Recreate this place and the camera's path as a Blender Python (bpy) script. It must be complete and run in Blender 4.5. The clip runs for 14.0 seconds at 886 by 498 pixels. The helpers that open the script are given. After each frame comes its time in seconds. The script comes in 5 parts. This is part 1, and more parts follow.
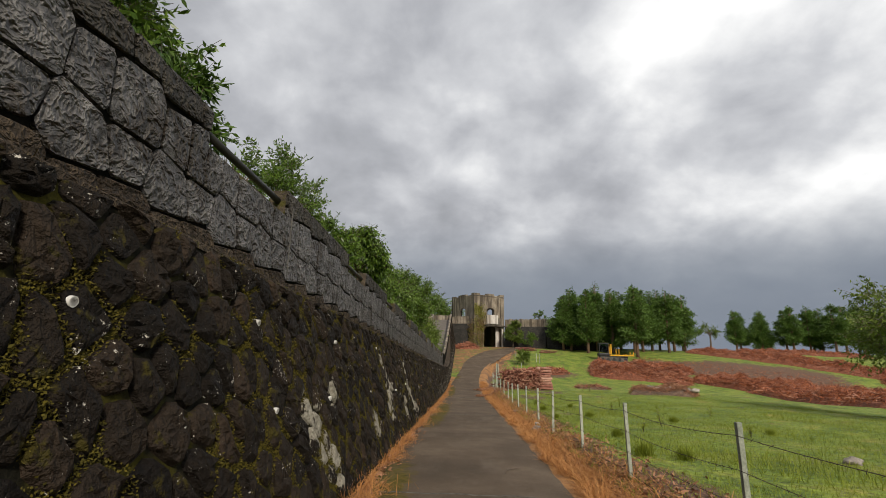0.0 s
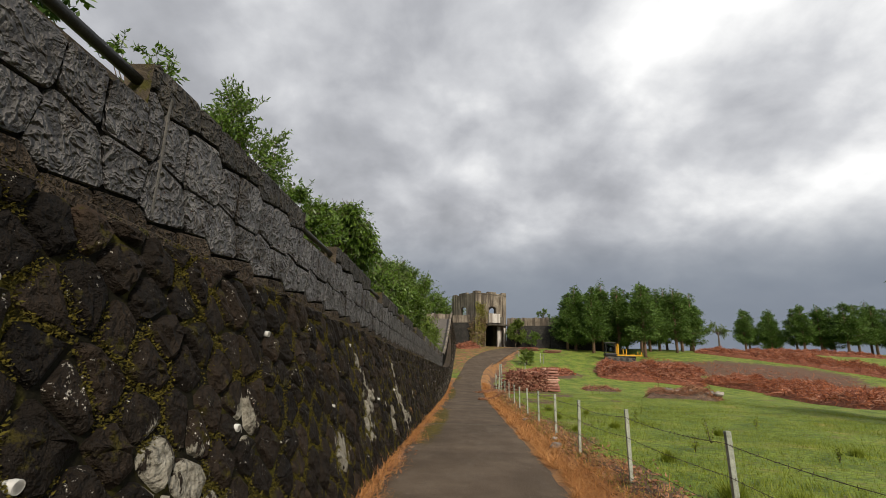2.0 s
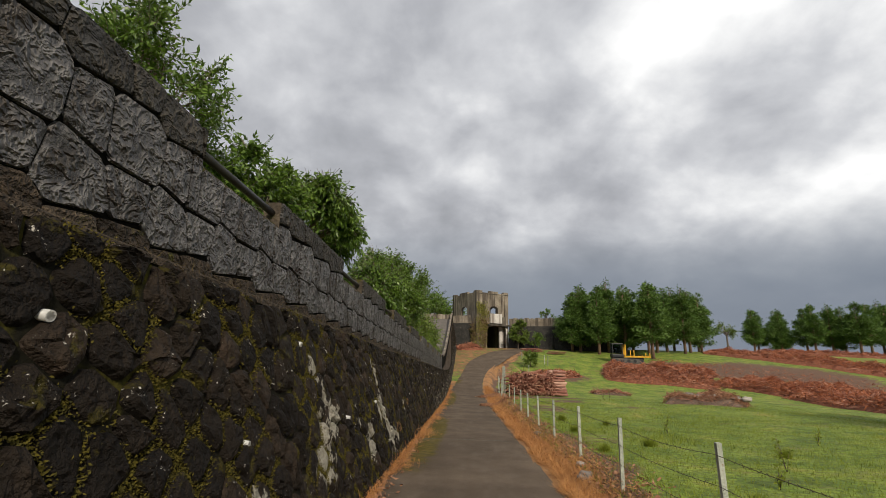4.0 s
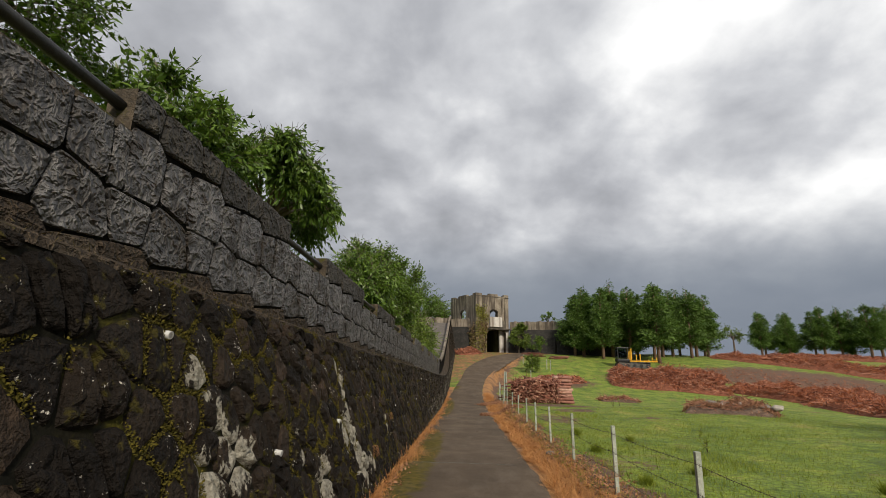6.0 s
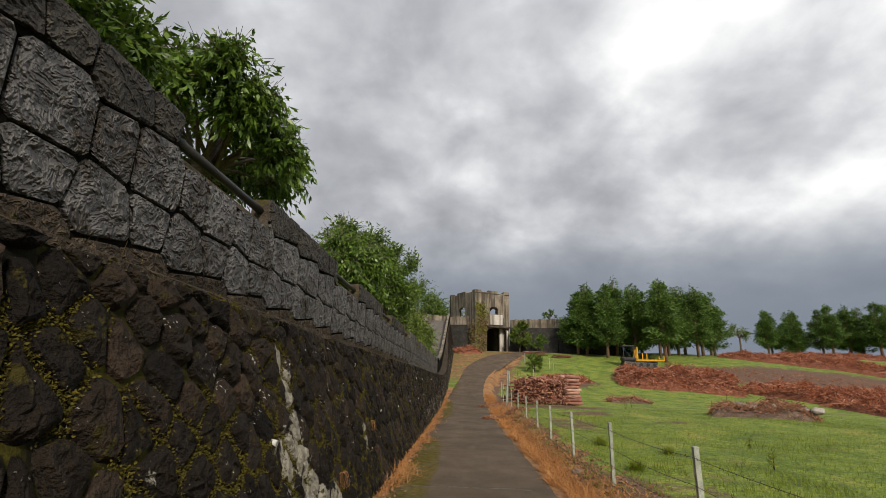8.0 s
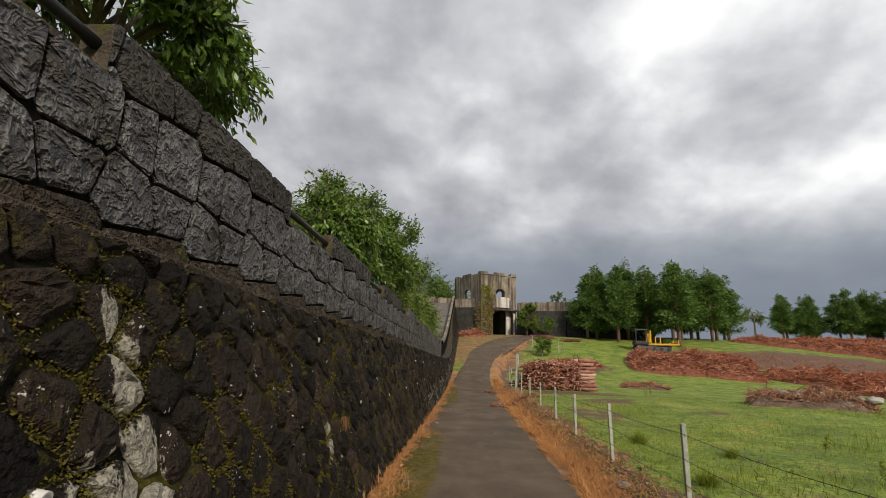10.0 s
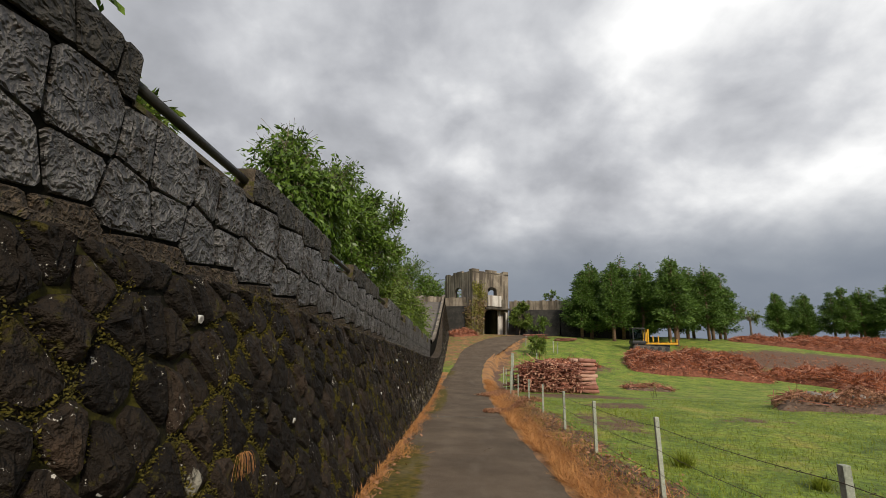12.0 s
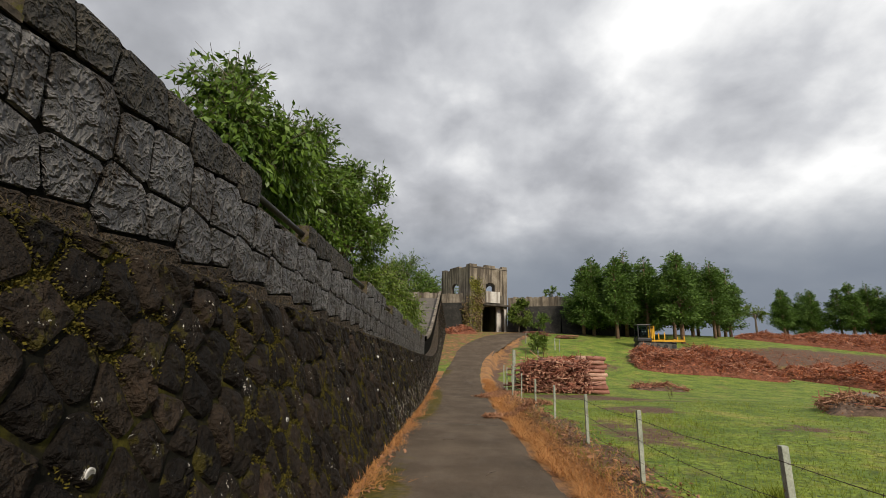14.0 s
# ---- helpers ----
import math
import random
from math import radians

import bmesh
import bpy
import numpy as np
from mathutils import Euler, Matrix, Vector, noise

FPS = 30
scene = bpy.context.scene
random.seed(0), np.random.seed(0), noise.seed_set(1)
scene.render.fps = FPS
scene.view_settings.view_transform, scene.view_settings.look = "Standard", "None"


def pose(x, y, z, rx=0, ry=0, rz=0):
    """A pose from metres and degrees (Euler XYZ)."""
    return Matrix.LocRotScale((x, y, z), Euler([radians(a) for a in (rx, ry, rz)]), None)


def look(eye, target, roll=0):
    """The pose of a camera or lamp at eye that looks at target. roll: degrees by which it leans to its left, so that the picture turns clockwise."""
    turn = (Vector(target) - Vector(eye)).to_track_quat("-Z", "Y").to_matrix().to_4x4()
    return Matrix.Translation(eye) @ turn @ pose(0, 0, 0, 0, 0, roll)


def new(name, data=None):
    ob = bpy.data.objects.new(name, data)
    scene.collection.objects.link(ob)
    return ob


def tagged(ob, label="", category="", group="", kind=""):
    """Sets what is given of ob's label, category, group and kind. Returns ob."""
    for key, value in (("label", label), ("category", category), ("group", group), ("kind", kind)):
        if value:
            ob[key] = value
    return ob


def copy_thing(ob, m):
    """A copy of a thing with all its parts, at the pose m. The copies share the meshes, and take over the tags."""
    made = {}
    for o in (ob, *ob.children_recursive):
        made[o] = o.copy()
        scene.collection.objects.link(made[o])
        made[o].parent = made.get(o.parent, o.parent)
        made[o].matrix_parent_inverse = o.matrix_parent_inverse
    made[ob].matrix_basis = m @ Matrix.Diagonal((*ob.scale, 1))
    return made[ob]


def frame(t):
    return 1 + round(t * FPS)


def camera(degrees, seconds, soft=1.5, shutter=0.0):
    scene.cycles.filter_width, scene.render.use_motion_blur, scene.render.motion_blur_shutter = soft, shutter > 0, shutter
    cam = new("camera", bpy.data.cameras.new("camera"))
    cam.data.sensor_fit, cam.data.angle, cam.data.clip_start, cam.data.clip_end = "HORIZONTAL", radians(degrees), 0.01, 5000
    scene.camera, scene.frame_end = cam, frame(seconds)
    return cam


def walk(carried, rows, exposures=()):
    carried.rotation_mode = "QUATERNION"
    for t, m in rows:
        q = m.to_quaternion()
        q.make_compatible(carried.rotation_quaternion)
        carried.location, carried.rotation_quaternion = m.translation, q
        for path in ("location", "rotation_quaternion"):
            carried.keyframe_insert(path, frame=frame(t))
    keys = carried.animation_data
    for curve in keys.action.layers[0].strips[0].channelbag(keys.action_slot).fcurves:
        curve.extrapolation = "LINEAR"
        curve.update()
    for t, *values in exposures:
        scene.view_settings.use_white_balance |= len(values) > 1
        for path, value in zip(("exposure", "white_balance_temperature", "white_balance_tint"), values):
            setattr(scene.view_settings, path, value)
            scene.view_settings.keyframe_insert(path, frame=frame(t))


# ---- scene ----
cam = camera(87.7, 14.0, soft=0.5)
PATH = [
    (0.0, 0.0, 0.0, 1.5, 103.09, -1.3, 2.55),
    (0.5, 0.016, 0.631, 1.499, 102.99, -1.3, 2.55),
    (1.0, 0.016, 1.261, 1.498, 102.99, -1.3, 2.55),
    (1.5, -0.002, 1.907, 1.515, 102.88, -1.3, 2.35),
    (2.0, -0.019, 2.519, 1.497, 103.09, -1.3, 2.65),
    (2.5, -0.019, 3.132, 1.497, 103.19, -1.2, 2.75),
    (5.0, -0.011, 6.095, 1.527, 103.49, -1.2, 2.75),
    (5.5, -0.01, 6.691, 1.526, 103.69, -1.1, 2.65),
    (6.0, 0.023, 7.305, 1.49, 103.89, -1.1, 2.65),
    (6.5, 0.006, 7.917, 1.473, 103.99, -1.1, 2.65),
    (7.0, -0.012, 8.546, 1.422, 104.19, -1.1, 2.65),
    (7.5, -0.045, 9.14, 1.405, 104.29, -1.1, 2.65),
    (8.0, -0.078, 9.734, 1.388, 103.88, -1.1, 2.45),
    (10.5, -0.112, 12.763, 1.232, 101.9, -1.4, 3.15),
    (11.0, -0.096, 13.377, 1.196, 101.99, -1.3, 2.85),
    (11.5, -0.111, 13.955, 1.196, 102.18, -1.3, 2.45),
    (12.0, -0.11, 14.551, 1.161, 102.17, -1.2, 1.95),
    (12.5, -0.11, 15.147, 1.127, 102.27, -1.2, 1.65),
    (13.0, -0.057, 15.729, 1.091, 102.17, -1.2, 1.65),
    (13.5, -0.058, 16.359, 1.073, 101.97, -1.2, 1.75),
    (14.0, -0.042, 16.972, 1.038, 102.07, -1.1, 1.65),
]
walk(cam, [(t, pose(*p)) for t, *p in PATH])

# ---- world, sun, exposure ----
SUN_AZ, SUN_EL = radians(157), radians(34)   # bearing clockwise from +y
world = bpy.data.worlds.new("overcast_sky")
scene.world = world
world.use_nodes = True


def node(nt, kind, x=0, y=0, **values):
    n = nt.nodes.new(kind)
    n.location = (x, y)
    for k, v in values.items():
        n.inputs[k].default_value = v
    return n


def math_node(nt, op, a, b=None, clamp=False):
    n = nt.nodes.new("ShaderNodeMath")
    n.operation, n.use_clamp = op, clamp
    for i, v in enumerate((a, b)):
        if v is None:
            continue
        if isinstance(v, (int, float)):
            n.inputs[i].default_value = v
        else:
            nt.links.new(v, n.inputs[i])
    return n.outputs[0]


def ramp(nt, fac, stops, ease=False):
    n = nt.nodes.new("ShaderNodeValToRGB")
    if ease:
        n.color_ramp.interpolation = "EASE"
    while len(n.color_ramp.elements) < len(stops):
        n.color_ramp.elements.new(0.5)
    for e, (p, c) in zip(n.color_ramp.elements, stops):
        e.position = p
        e.color = (c, c, c, 1) if isinstance(c, (int, float)) else (*c, 1)
    nt.links.new(fac, n.inputs[0])
    return n.outputs[0]


def mix(nt, fac, a, b, blend="MIX"):
    n = nt.nodes.new("ShaderNodeMix")
    n.data_type, n.blend_type = "RGBA", blend
    for i, v in ((0, fac), (6, a), (7, b)):
        if isinstance(v, (int, float)):
            n.inputs[i].default_value = v if i == 0 else (v, v, v, 1)
        elif isinstance(v, tuple):
            n.inputs[i].default_value = (*v, 1)
        else:
            nt.links.new(v, n.inputs[i])
    return n.outputs[2]


def noise_tex(nt, vec, scale, detail=4, rough=0.55, distort=0.0):
    n = node(nt, "ShaderNodeTexNoise", Scale=scale, Detail=detail, Roughness=rough, Distortion=distort)
    if vec is not None:
        nt.links.new(vec, n.inputs["Vector"])
    return n.outputs["Fac"]


def sky_world():
    nt = world.node_tree
    nt.nodes.clear()
    out = node(nt, "ShaderNodeOutputWorld")
    bg = node(nt, "ShaderNodeBackground", Strength=1.1)
    sky = node(nt, "ShaderNodeTexSky")
    sky.sky_type, sky.sun_disc = "NISHITA", False
    sky.sun_elevation, sky.sun_rotation = SUN_EL, SUN_AZ
    co = node(nt, "ShaderNodeTexCoord")
    sep = node(nt, "ShaderNodeSeparateXYZ")
    nt.links.new(co.outputs["Generated"], sep.inputs[0])
    x, y, z = sep.outputs
    # cloud deck seen in perspective: direction projected on a high layer
    lift = math_node(nt, "ADD", math_node(nt, "MAXIMUM", z, 0.0), 0.52)
    comb = node(nt, "ShaderNodeCombineXYZ")
    nt.links.new(math_node(nt, "DIVIDE", x, lift), comb.inputs[0])
    nt.links.new(math_node(nt, "DIVIDE", y, lift), comb.inputs[1])
    v = comb.outputs[0]
    big = noise_tex(nt, v, 1.9, 4, 0.48, 0.0)
    fine = noise_tex(nt, v, 4.6, 6, 0.52, 0.12)
    f = math_node(nt, "ADD", math_node(nt, "MULTIPLY", big, 0.48), math_node(nt, "MULTIPLY", fine, 0.52))
    # the deck thins towards the bright quarter of the sky
    d = Vector((0.64, 0.60, 0.56)).normalized()
    dot = node(nt, "ShaderNodeVectorMath")
    dot.operation = "DOT_PRODUCT"
    nt.links.new(co.outputs["Generated"], dot.inputs[0])
    dot.inputs[1].default_value = d
    glow = ramp(nt, dot.outputs["Value"], ((0.86, 0.0), (0.995, 1.0)), True)
    f = math_node(nt, "ADD", f, math_node(nt, "MULTIPLY", glow, 0.165))
    # two thinner places in the deck
    for way, inner, outer, lift_by in (((0.23, 0.80, 0.55), 0.988, 0.999, 0.045), ((0.09, 0.93, 0.355), 0.988, 0.999, 0.05)):
        thin = node(nt, "ShaderNodeVectorMath")
        thin.operation = "DOT_PRODUCT"
        nt.links.new(co.outputs["Generated"], thin.inputs[0])
        thin.inputs[1].default_value = Vector(way).normalized()
        f = math_node(nt, "ADD", f, math_node(nt, "MULTIPLY", ramp(nt, thin.outputs["Value"], ((inner, 0.0), (outer, 1.0)), True), lift_by))
    cloud = ramp(nt, f, ((0.36, (0.31, 0.32, 0.345)), (0.46, (0.42, 0.43, 0.46)), (0.55, (0.58, 0.59, 0.615)), (0.69, (0.95, 0.95, 0.945))))
    low = ramp(nt, z, ((0.02, 1.0), (0.13, 0.92), (0.31, 0.0)), True)
    band = mix(nt, noise_tex(nt, v, 0.5, 3), (0.15, 0.18, 0.235), (0.24, 0.27, 0.31))
    cloud = mix(nt, low, cloud, band)
    blue = node(nt, "ShaderNodeVectorMath")
    blue.operation = "DOT_PRODUCT"
    nt.links.new(co.outputs["Generated"], blue.inputs[0])
    blue.inputs[1].default_value = Vector((0.845, 0.892, 0.772)).normalized()
    gap = ramp(nt, math_node(nt, "ADD", blue.outputs["Value"], math_node(nt, "MULTIPLY", fine, 0.004)), ((1.0011, 0.0), (1.0014, 1.0)))
    skyc = mix(nt, 1.0, sky.outputs[0], (0.1, 0.1, 0.1), "MULTIPLY")
    nt.links.new(mix(nt, gap, cloud, skyc), bg.inputs["Color"])
    nt.links.new(bg.outputs[0], out.inputs[0])


sky_world()
sun = new("sun", bpy.data.lights.new("sun", "SUN"))
sun.data.energy, sun.data.angle, sun.data.color = 3.6, radians(8), (1.0, 0.90, 0.76)
sun.matrix_world = look((0, 0, 60), (-60 * math.sin(SUN_AZ) * math.cos(SUN_EL), -60 * math.cos(SUN_AZ) * math.cos(SUN_EL), 60 - 60 * math.sin(SUN_EL)))


# ---- helpers of the scene ----
def part(name, bm, material, parent=None, label="", smooth=False):
    """One bmesh as one mesh object, under a thing or a part."""
    me = bpy.data.meshes.new(name)
    bm.to_mesh(me)
    bm.free()
    if smooth:
        for p in me.polygons:
            p.use_smooth = True
    for m in material if isinstance(material, (list, tuple)) else (material,):
        me.materials.append(m)
    ob = new(name, me)
    if parent is not None:
        ob.parent = parent
    if label:
        ob["label"] = label
    return ob


def mesh_part(name, verts, faces, material, parent=None, label="", smooth=False):
    me = bpy.data.meshes.new(name)
    me.from_pydata([tuple(map(float, v)) for v in verts], [], faces)
    me.update()
    if smooth:
        me.polygons.foreach_set("use_smooth", [True] * len(me.polygons))
    me.materials.append(material)
    ob = new(name, me)
    if parent is not None:
        ob.parent = parent
    if label:
        ob["label"] = label
    return ob


def thing(name, m, label, category, group="", kind=""):
    ob = new(name)
    ob.empty_display_size = 0.2
    ob.matrix_world = m
    return tagged(ob, label, category, group, kind)


def box(bm, x0, x1, y0, y1, z0, z1, bevel=0.0, m=None):
    r = bmesh.ops.create_cube(bm, size=1.0)
    for v in r["verts"]:
        v.co = Vector(((x0 + x1) / 2 + v.co.x * (x1 - x0), (y0 + y1) / 2 + v.co.y * (y1 - y0), (z0 + z1) / 2 + v.co.z * (z1 - z0)))
    vs = r["verts"]
    if bevel:
        es = list({e for v in vs for e in v.link_edges})
        vs = bmesh.ops.bevel(bm, geom=es, offset=bevel, segments=2, affect="EDGES", profile=0.6)["verts"]
        vs = list({v for v in vs})
    if m is not None:
        bmesh.ops.transform(bm, matrix=m, verts=[v for v in bm.verts if v in set(vs)])
    return vs


def tube(bm, pts, radii, sides=8, caps=True):
    """A round tapered tube along the points."""
    pts = [Vector(p) for p in pts]
    rings = []
    up = Vector((0.13, 0.21, 0.97))
    for i, p in enumerate(pts):
        d = (pts[min(i + 1, len(pts) - 1)] - pts[max(i - 1, 0)]).normalized()
        a = d.cross(up if abs(d.dot(up)) < 0.95 else Vector((1, 0, 0))).normalized()
        b = d.cross(a)
        r = radii[i] if isinstance(radii, (list, tuple)) else radii
        rings.append([bm.verts.new(p + (a * math.cos(t) + b * math.sin(t)) * r) for t in [2 * math.pi * k / sides for k in range(sides)]])
    for q, w in zip(rings, rings[1:]):
        for k in range(sides):
            bm.faces.new((q[k], q[(k + 1) % sides], w[(k + 1) % sides], w[k])).smooth = True
    if caps:
        bm.faces.new(rings[0][::-1])
        bm.faces.new(rings[-1])
    return rings


def sm(a, b, x):
    t = np.clip((np.asarray(x, float) - a) / (b - a), 0, 1)
    return t * t * (3 - 2 * t)


def curve_at(pts, y):
    """Smooth curve through (y, value) points."""
    ys, vs = np.array(pts, float).T
    y = np.clip(np.asarray(y, float), ys[0], ys[-1])
    g = np.gradient(vs, ys)
    i = np.clip(np.searchsorted(ys, y) - 1, 0, len(ys) - 2)
    h = ys[i + 1] - ys[i]
    t = (y - ys[i]) / h
    return ((2 * t**3 - 3 * t**2 + 1) * vs[i] + (t**3 - 2 * t**2 + t) * h * g[i] + (-2 * t**3 + 3 * t**2) * vs[i + 1] + (t**3 - t**2) * h * g[i + 1])


ROAD_Z = ((-40, 1.4), (-10, 0.36), (0, 0.0), (10, -0.34), (20, -0.68), (28, -0.95), (36, -1.13), (42, -1.08), (48, -0.72), (55, 0.05), (63, 1.25), (72, 2.55), (78, 3.12), (90, 3.3), (3000, 3.3))
FIELD_Z = ((-40, 1.4), (-10, 0.5), (0, 0.28), (7, 0.03), (15, -0.3), (24, -0.6), (33, -0.70), (40, -1.06), (46, -1.12), (52, -0.8), (60, 0.15), (66, 1.5), (73, 2.65), (84, 3.4), (100, 3.6), (3000, 3.6))
ROAD_X = ((-40, 0.0), (20, 0.0), (34, -0.05), (44, 0.05), (52, 0.5), (60, 1.6), (66, 3.2), (72, 5.6), (77, 8.8), (81, 12.0))
WALL_X = -2.17                      # outer face of the parapet
FOOT_X = -1.38                      # foot of the battered wall
LEDGE_Z = ((-12, 3.06), (0, 2.52), (10, 2.06), (20, 1.61), (30, 1.24), (42, 0.72), (50, 0.55), (55, 0.95), (62, 2.6), (70, 5.0), (80, 7.4))
TOP_Z = ((-12, 4.09), (0, 3.63), (10, 3.25), (20, 2.86), (30, 2.47), (42, 2.0), (49, 1.75), (54, 2.1), (62, 3.9), (70, 6.2), (78, 8.35), (80, 8.6))


def ground_z(x, y):
    x, y = np.asarray(x, float), np.asarray(y, float)
    road = curve_at(ROAD_Z, y)
    field = curve_at(FIELD_Z, y) - (0.035 * np.clip(x - 14, 0, 30) + 0.04 * np.clip(x - 36, 0, 20)) * (1 - sm(66, 90, y)) * sm(10, 30, y)
    cx = curve_at(ROAD_X, y)
    lump = 0.05 * np.sin(x * 0.9 + 1.3 * np.sin(y * 0.31)) * np.sin(y * 0.7 + x * 0.23) + 0.1 * np.sin(x * 0.21 + 2) * np.sin(y * 0.17)
    z = road + (field + lump * sm(3, 8, x - cx) - road) * sm(1.7, 2.45, x - cx)
    up = curve_at(LEDGE_Z, y) + 0.15
    return np.where(x < WALL_X - 0.12, up + 0.02 * np.clip(-x - 3, 0, 60), z)


def gz(x, y):
    return float(ground_z(x, y))


# ---- materials ----
def surface(name, stops, scale=3.0, rough=0.85, bump=0.3, fine=40.0, contrast=0.35, spread=0.0, moss=None, spots=None, streak=None, metal=0.0, spec=0.4, dist=0.02, ridged=0.0):
    """A natural surface: colour ramp on broad noise, fine grain, relief; optional moss (colour, amount, scale), pale spots and run-off streaks."""
    m = bpy.data.materials.new(name)
    m.use_nodes = True
    nt = m.node_tree
    b = nt.nodes["Principled BSDF"]
    co = node(nt, "ShaderNodeTexCoord").outputs["Object"]
    if spread:
        info = node(nt, "ShaderNodeObjectInfo")
        geo = node(nt, "ShaderNodeNewGeometry")
        rnd = math_node(nt, "FRACT", math_node(nt, "ADD", info.outputs["Random"], geo.outputs["Random Per Island"]))
        off = node(nt, "ShaderNodeVectorMath")
        off.operation = "ADD"
        nt.links.new(co, off.inputs[0])
        comb = node(nt, "ShaderNodeCombineXYZ")
        for i in range(3):
            nt.links.new(math_node(nt, "MULTIPLY", rnd, 17.0 + 9 * i), comb.inputs[i])
        nt.links.new(comb.outputs[0], off.inputs[1])
        vec = off.outputs[0]
    else:
        vec = co
    n1 = noise_tex(nt, vec, scale, 5, 0.6)
    if spread:
        n1 = math_node(nt, "ADD", math_node(nt, "MULTIPLY", n1, 1 - spread), math_node(nt, "MULTIPLY", rnd, spread), True)
    col = ramp(nt, n1, stops)
    n2 = noise_tex(nt, vec, fine, 3, 0.65)
    col = mix(nt, 1.0, col, ramp(nt, n2, ((0.25, 1 - contrast), (0.75, 1 + contrast))), "MULTIPLY")
    if streak:
        mp = node(nt, "ShaderNodeMapping")
        mp.inputs["Scale"].default_value = (3.2, 3.2, 0.28)
        nt.links.new(co, mp.inputs["Vector"])
        s = noise_tex(nt, mp.outputs[0], streak[2], 4, 0.6)
        col = mix(nt, ramp(nt, s, ((0.5 - streak[1] * 0.3, 0.0), (0.62, 1.0))), col, streak[0])
    if moss:
        f = noise_tex(nt, co, moss[2], 5, 0.65)
        col = mix(nt, ramp(nt, f, ((0.66 - moss[1], 0.0), (0.72 - moss[1], 1.0))), col, moss[0])
    if spots:
        f = noise_tex(nt, co, spots[2], 4, 0.7)
        f2 = noise_tex(nt, co, spots[2] * 0.12, 2)
        f = math_node(nt, "ADD", f, math_node(nt, "MULTIPLY", math_node(nt, "SUBTRACT", f2, 0.5), 0.5))
        col = mix(nt, ramp(nt, f, ((0.70 - spots[1], 0.0), (0.75 - spots[1], 1.0))), col, spots[0])
    nt.links.new(col, b.inputs["Base Color"])
    nt.links.new(ramp(nt, n2, ((0.2, max(rough - 0.15, 0)), (0.8, min(rough + 0.1, 1)))), b.inputs["Roughness"])
    b.inputs["Metallic"].default_value, b.inputs["Specular IOR Level"].default_value = metal, spec
    if bump:
        bp = node(nt, "ShaderNodeBump", Strength=bump, Distance=dist)
        h = math_node(nt, "ADD", noise_tex(nt, vec, fine * 0.35, 6, 0.65), math_node(nt, "MULTIPLY", n2, 0.35))
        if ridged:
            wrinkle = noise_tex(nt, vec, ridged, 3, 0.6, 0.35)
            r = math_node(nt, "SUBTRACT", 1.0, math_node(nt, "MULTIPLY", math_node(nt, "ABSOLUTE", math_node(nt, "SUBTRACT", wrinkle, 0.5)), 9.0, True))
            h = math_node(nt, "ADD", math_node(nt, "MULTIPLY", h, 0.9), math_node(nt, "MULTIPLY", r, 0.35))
            # sheen on the ridges and shade in the hollows, put into the colour
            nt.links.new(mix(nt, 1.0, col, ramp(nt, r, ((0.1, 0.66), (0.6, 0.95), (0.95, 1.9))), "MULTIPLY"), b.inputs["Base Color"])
        nt.links.new(h, bp.inputs["Height"])
        nt.links.new(bp.outputs[0], b.inputs["Normal"])
    return m


def leaf_mat(name, dark, light, rough=0.5, glow=0.25):
    """Leaf colour that varies from leaf to leaf, with some light through the blade."""
    m = bpy.data.materials.new(name)
    m.use_nodes = True
    nt = m.node_tree
    b = nt.nodes["Principled BSDF"]
    geo = node(nt, "ShaderNodeNewGeometry")
    co = node(nt, "ShaderNodeTexCoord").outputs["Object"]
    f = math_node(nt, "ADD", math_node(nt, "MULTIPLY", geo.outputs["Random Per Island"], 0.65), math_node(nt, "MULTIPLY", noise_tex(nt, co, 0.7, 3), 0.45), True)
    col = mix(nt, f, dark, light)
    nt.links.new(col, b.inputs["Base Color"])
    b.inputs["Roughness"].default_value, b.inputs["Specular IOR Level"].default_value = rough, 0.35
    tr = node(nt, "ShaderNodeBsdfTranslucent")
    nt.links.new(col, tr.inputs["Color"])
    sh = node(nt, "ShaderNodeMixShader", Fac=glow)
    nt.links.new(b.outputs[0], sh.inputs[1])
    nt.links.new(tr.outputs[0], sh.inputs[2])
    nt.links.new(sh.outputs[0], nt.nodes["Material Output"].inputs[0])
    return m


MOSS = (0.060, 0.055, 0.007)
PALE = (0.50, 0.47, 0.41)
M_STONE = surface("basalt_stone", ((0.2, (0.0055, 0.0041, 0.0030)), (0.5, (0.0138, 0.0102, 0.0072)), (0.72, (0.027, 0.019, 0.0130)), (0.9, (0.064, 0.041, 0.027))), 3.5, 0.72, 1.0, 15, 0.5, 0.5, ((0.040, 0.033, 0.006), 0.08, 5.5), (PALE, 0.01, 30), spec=0.13, dist=0.14)


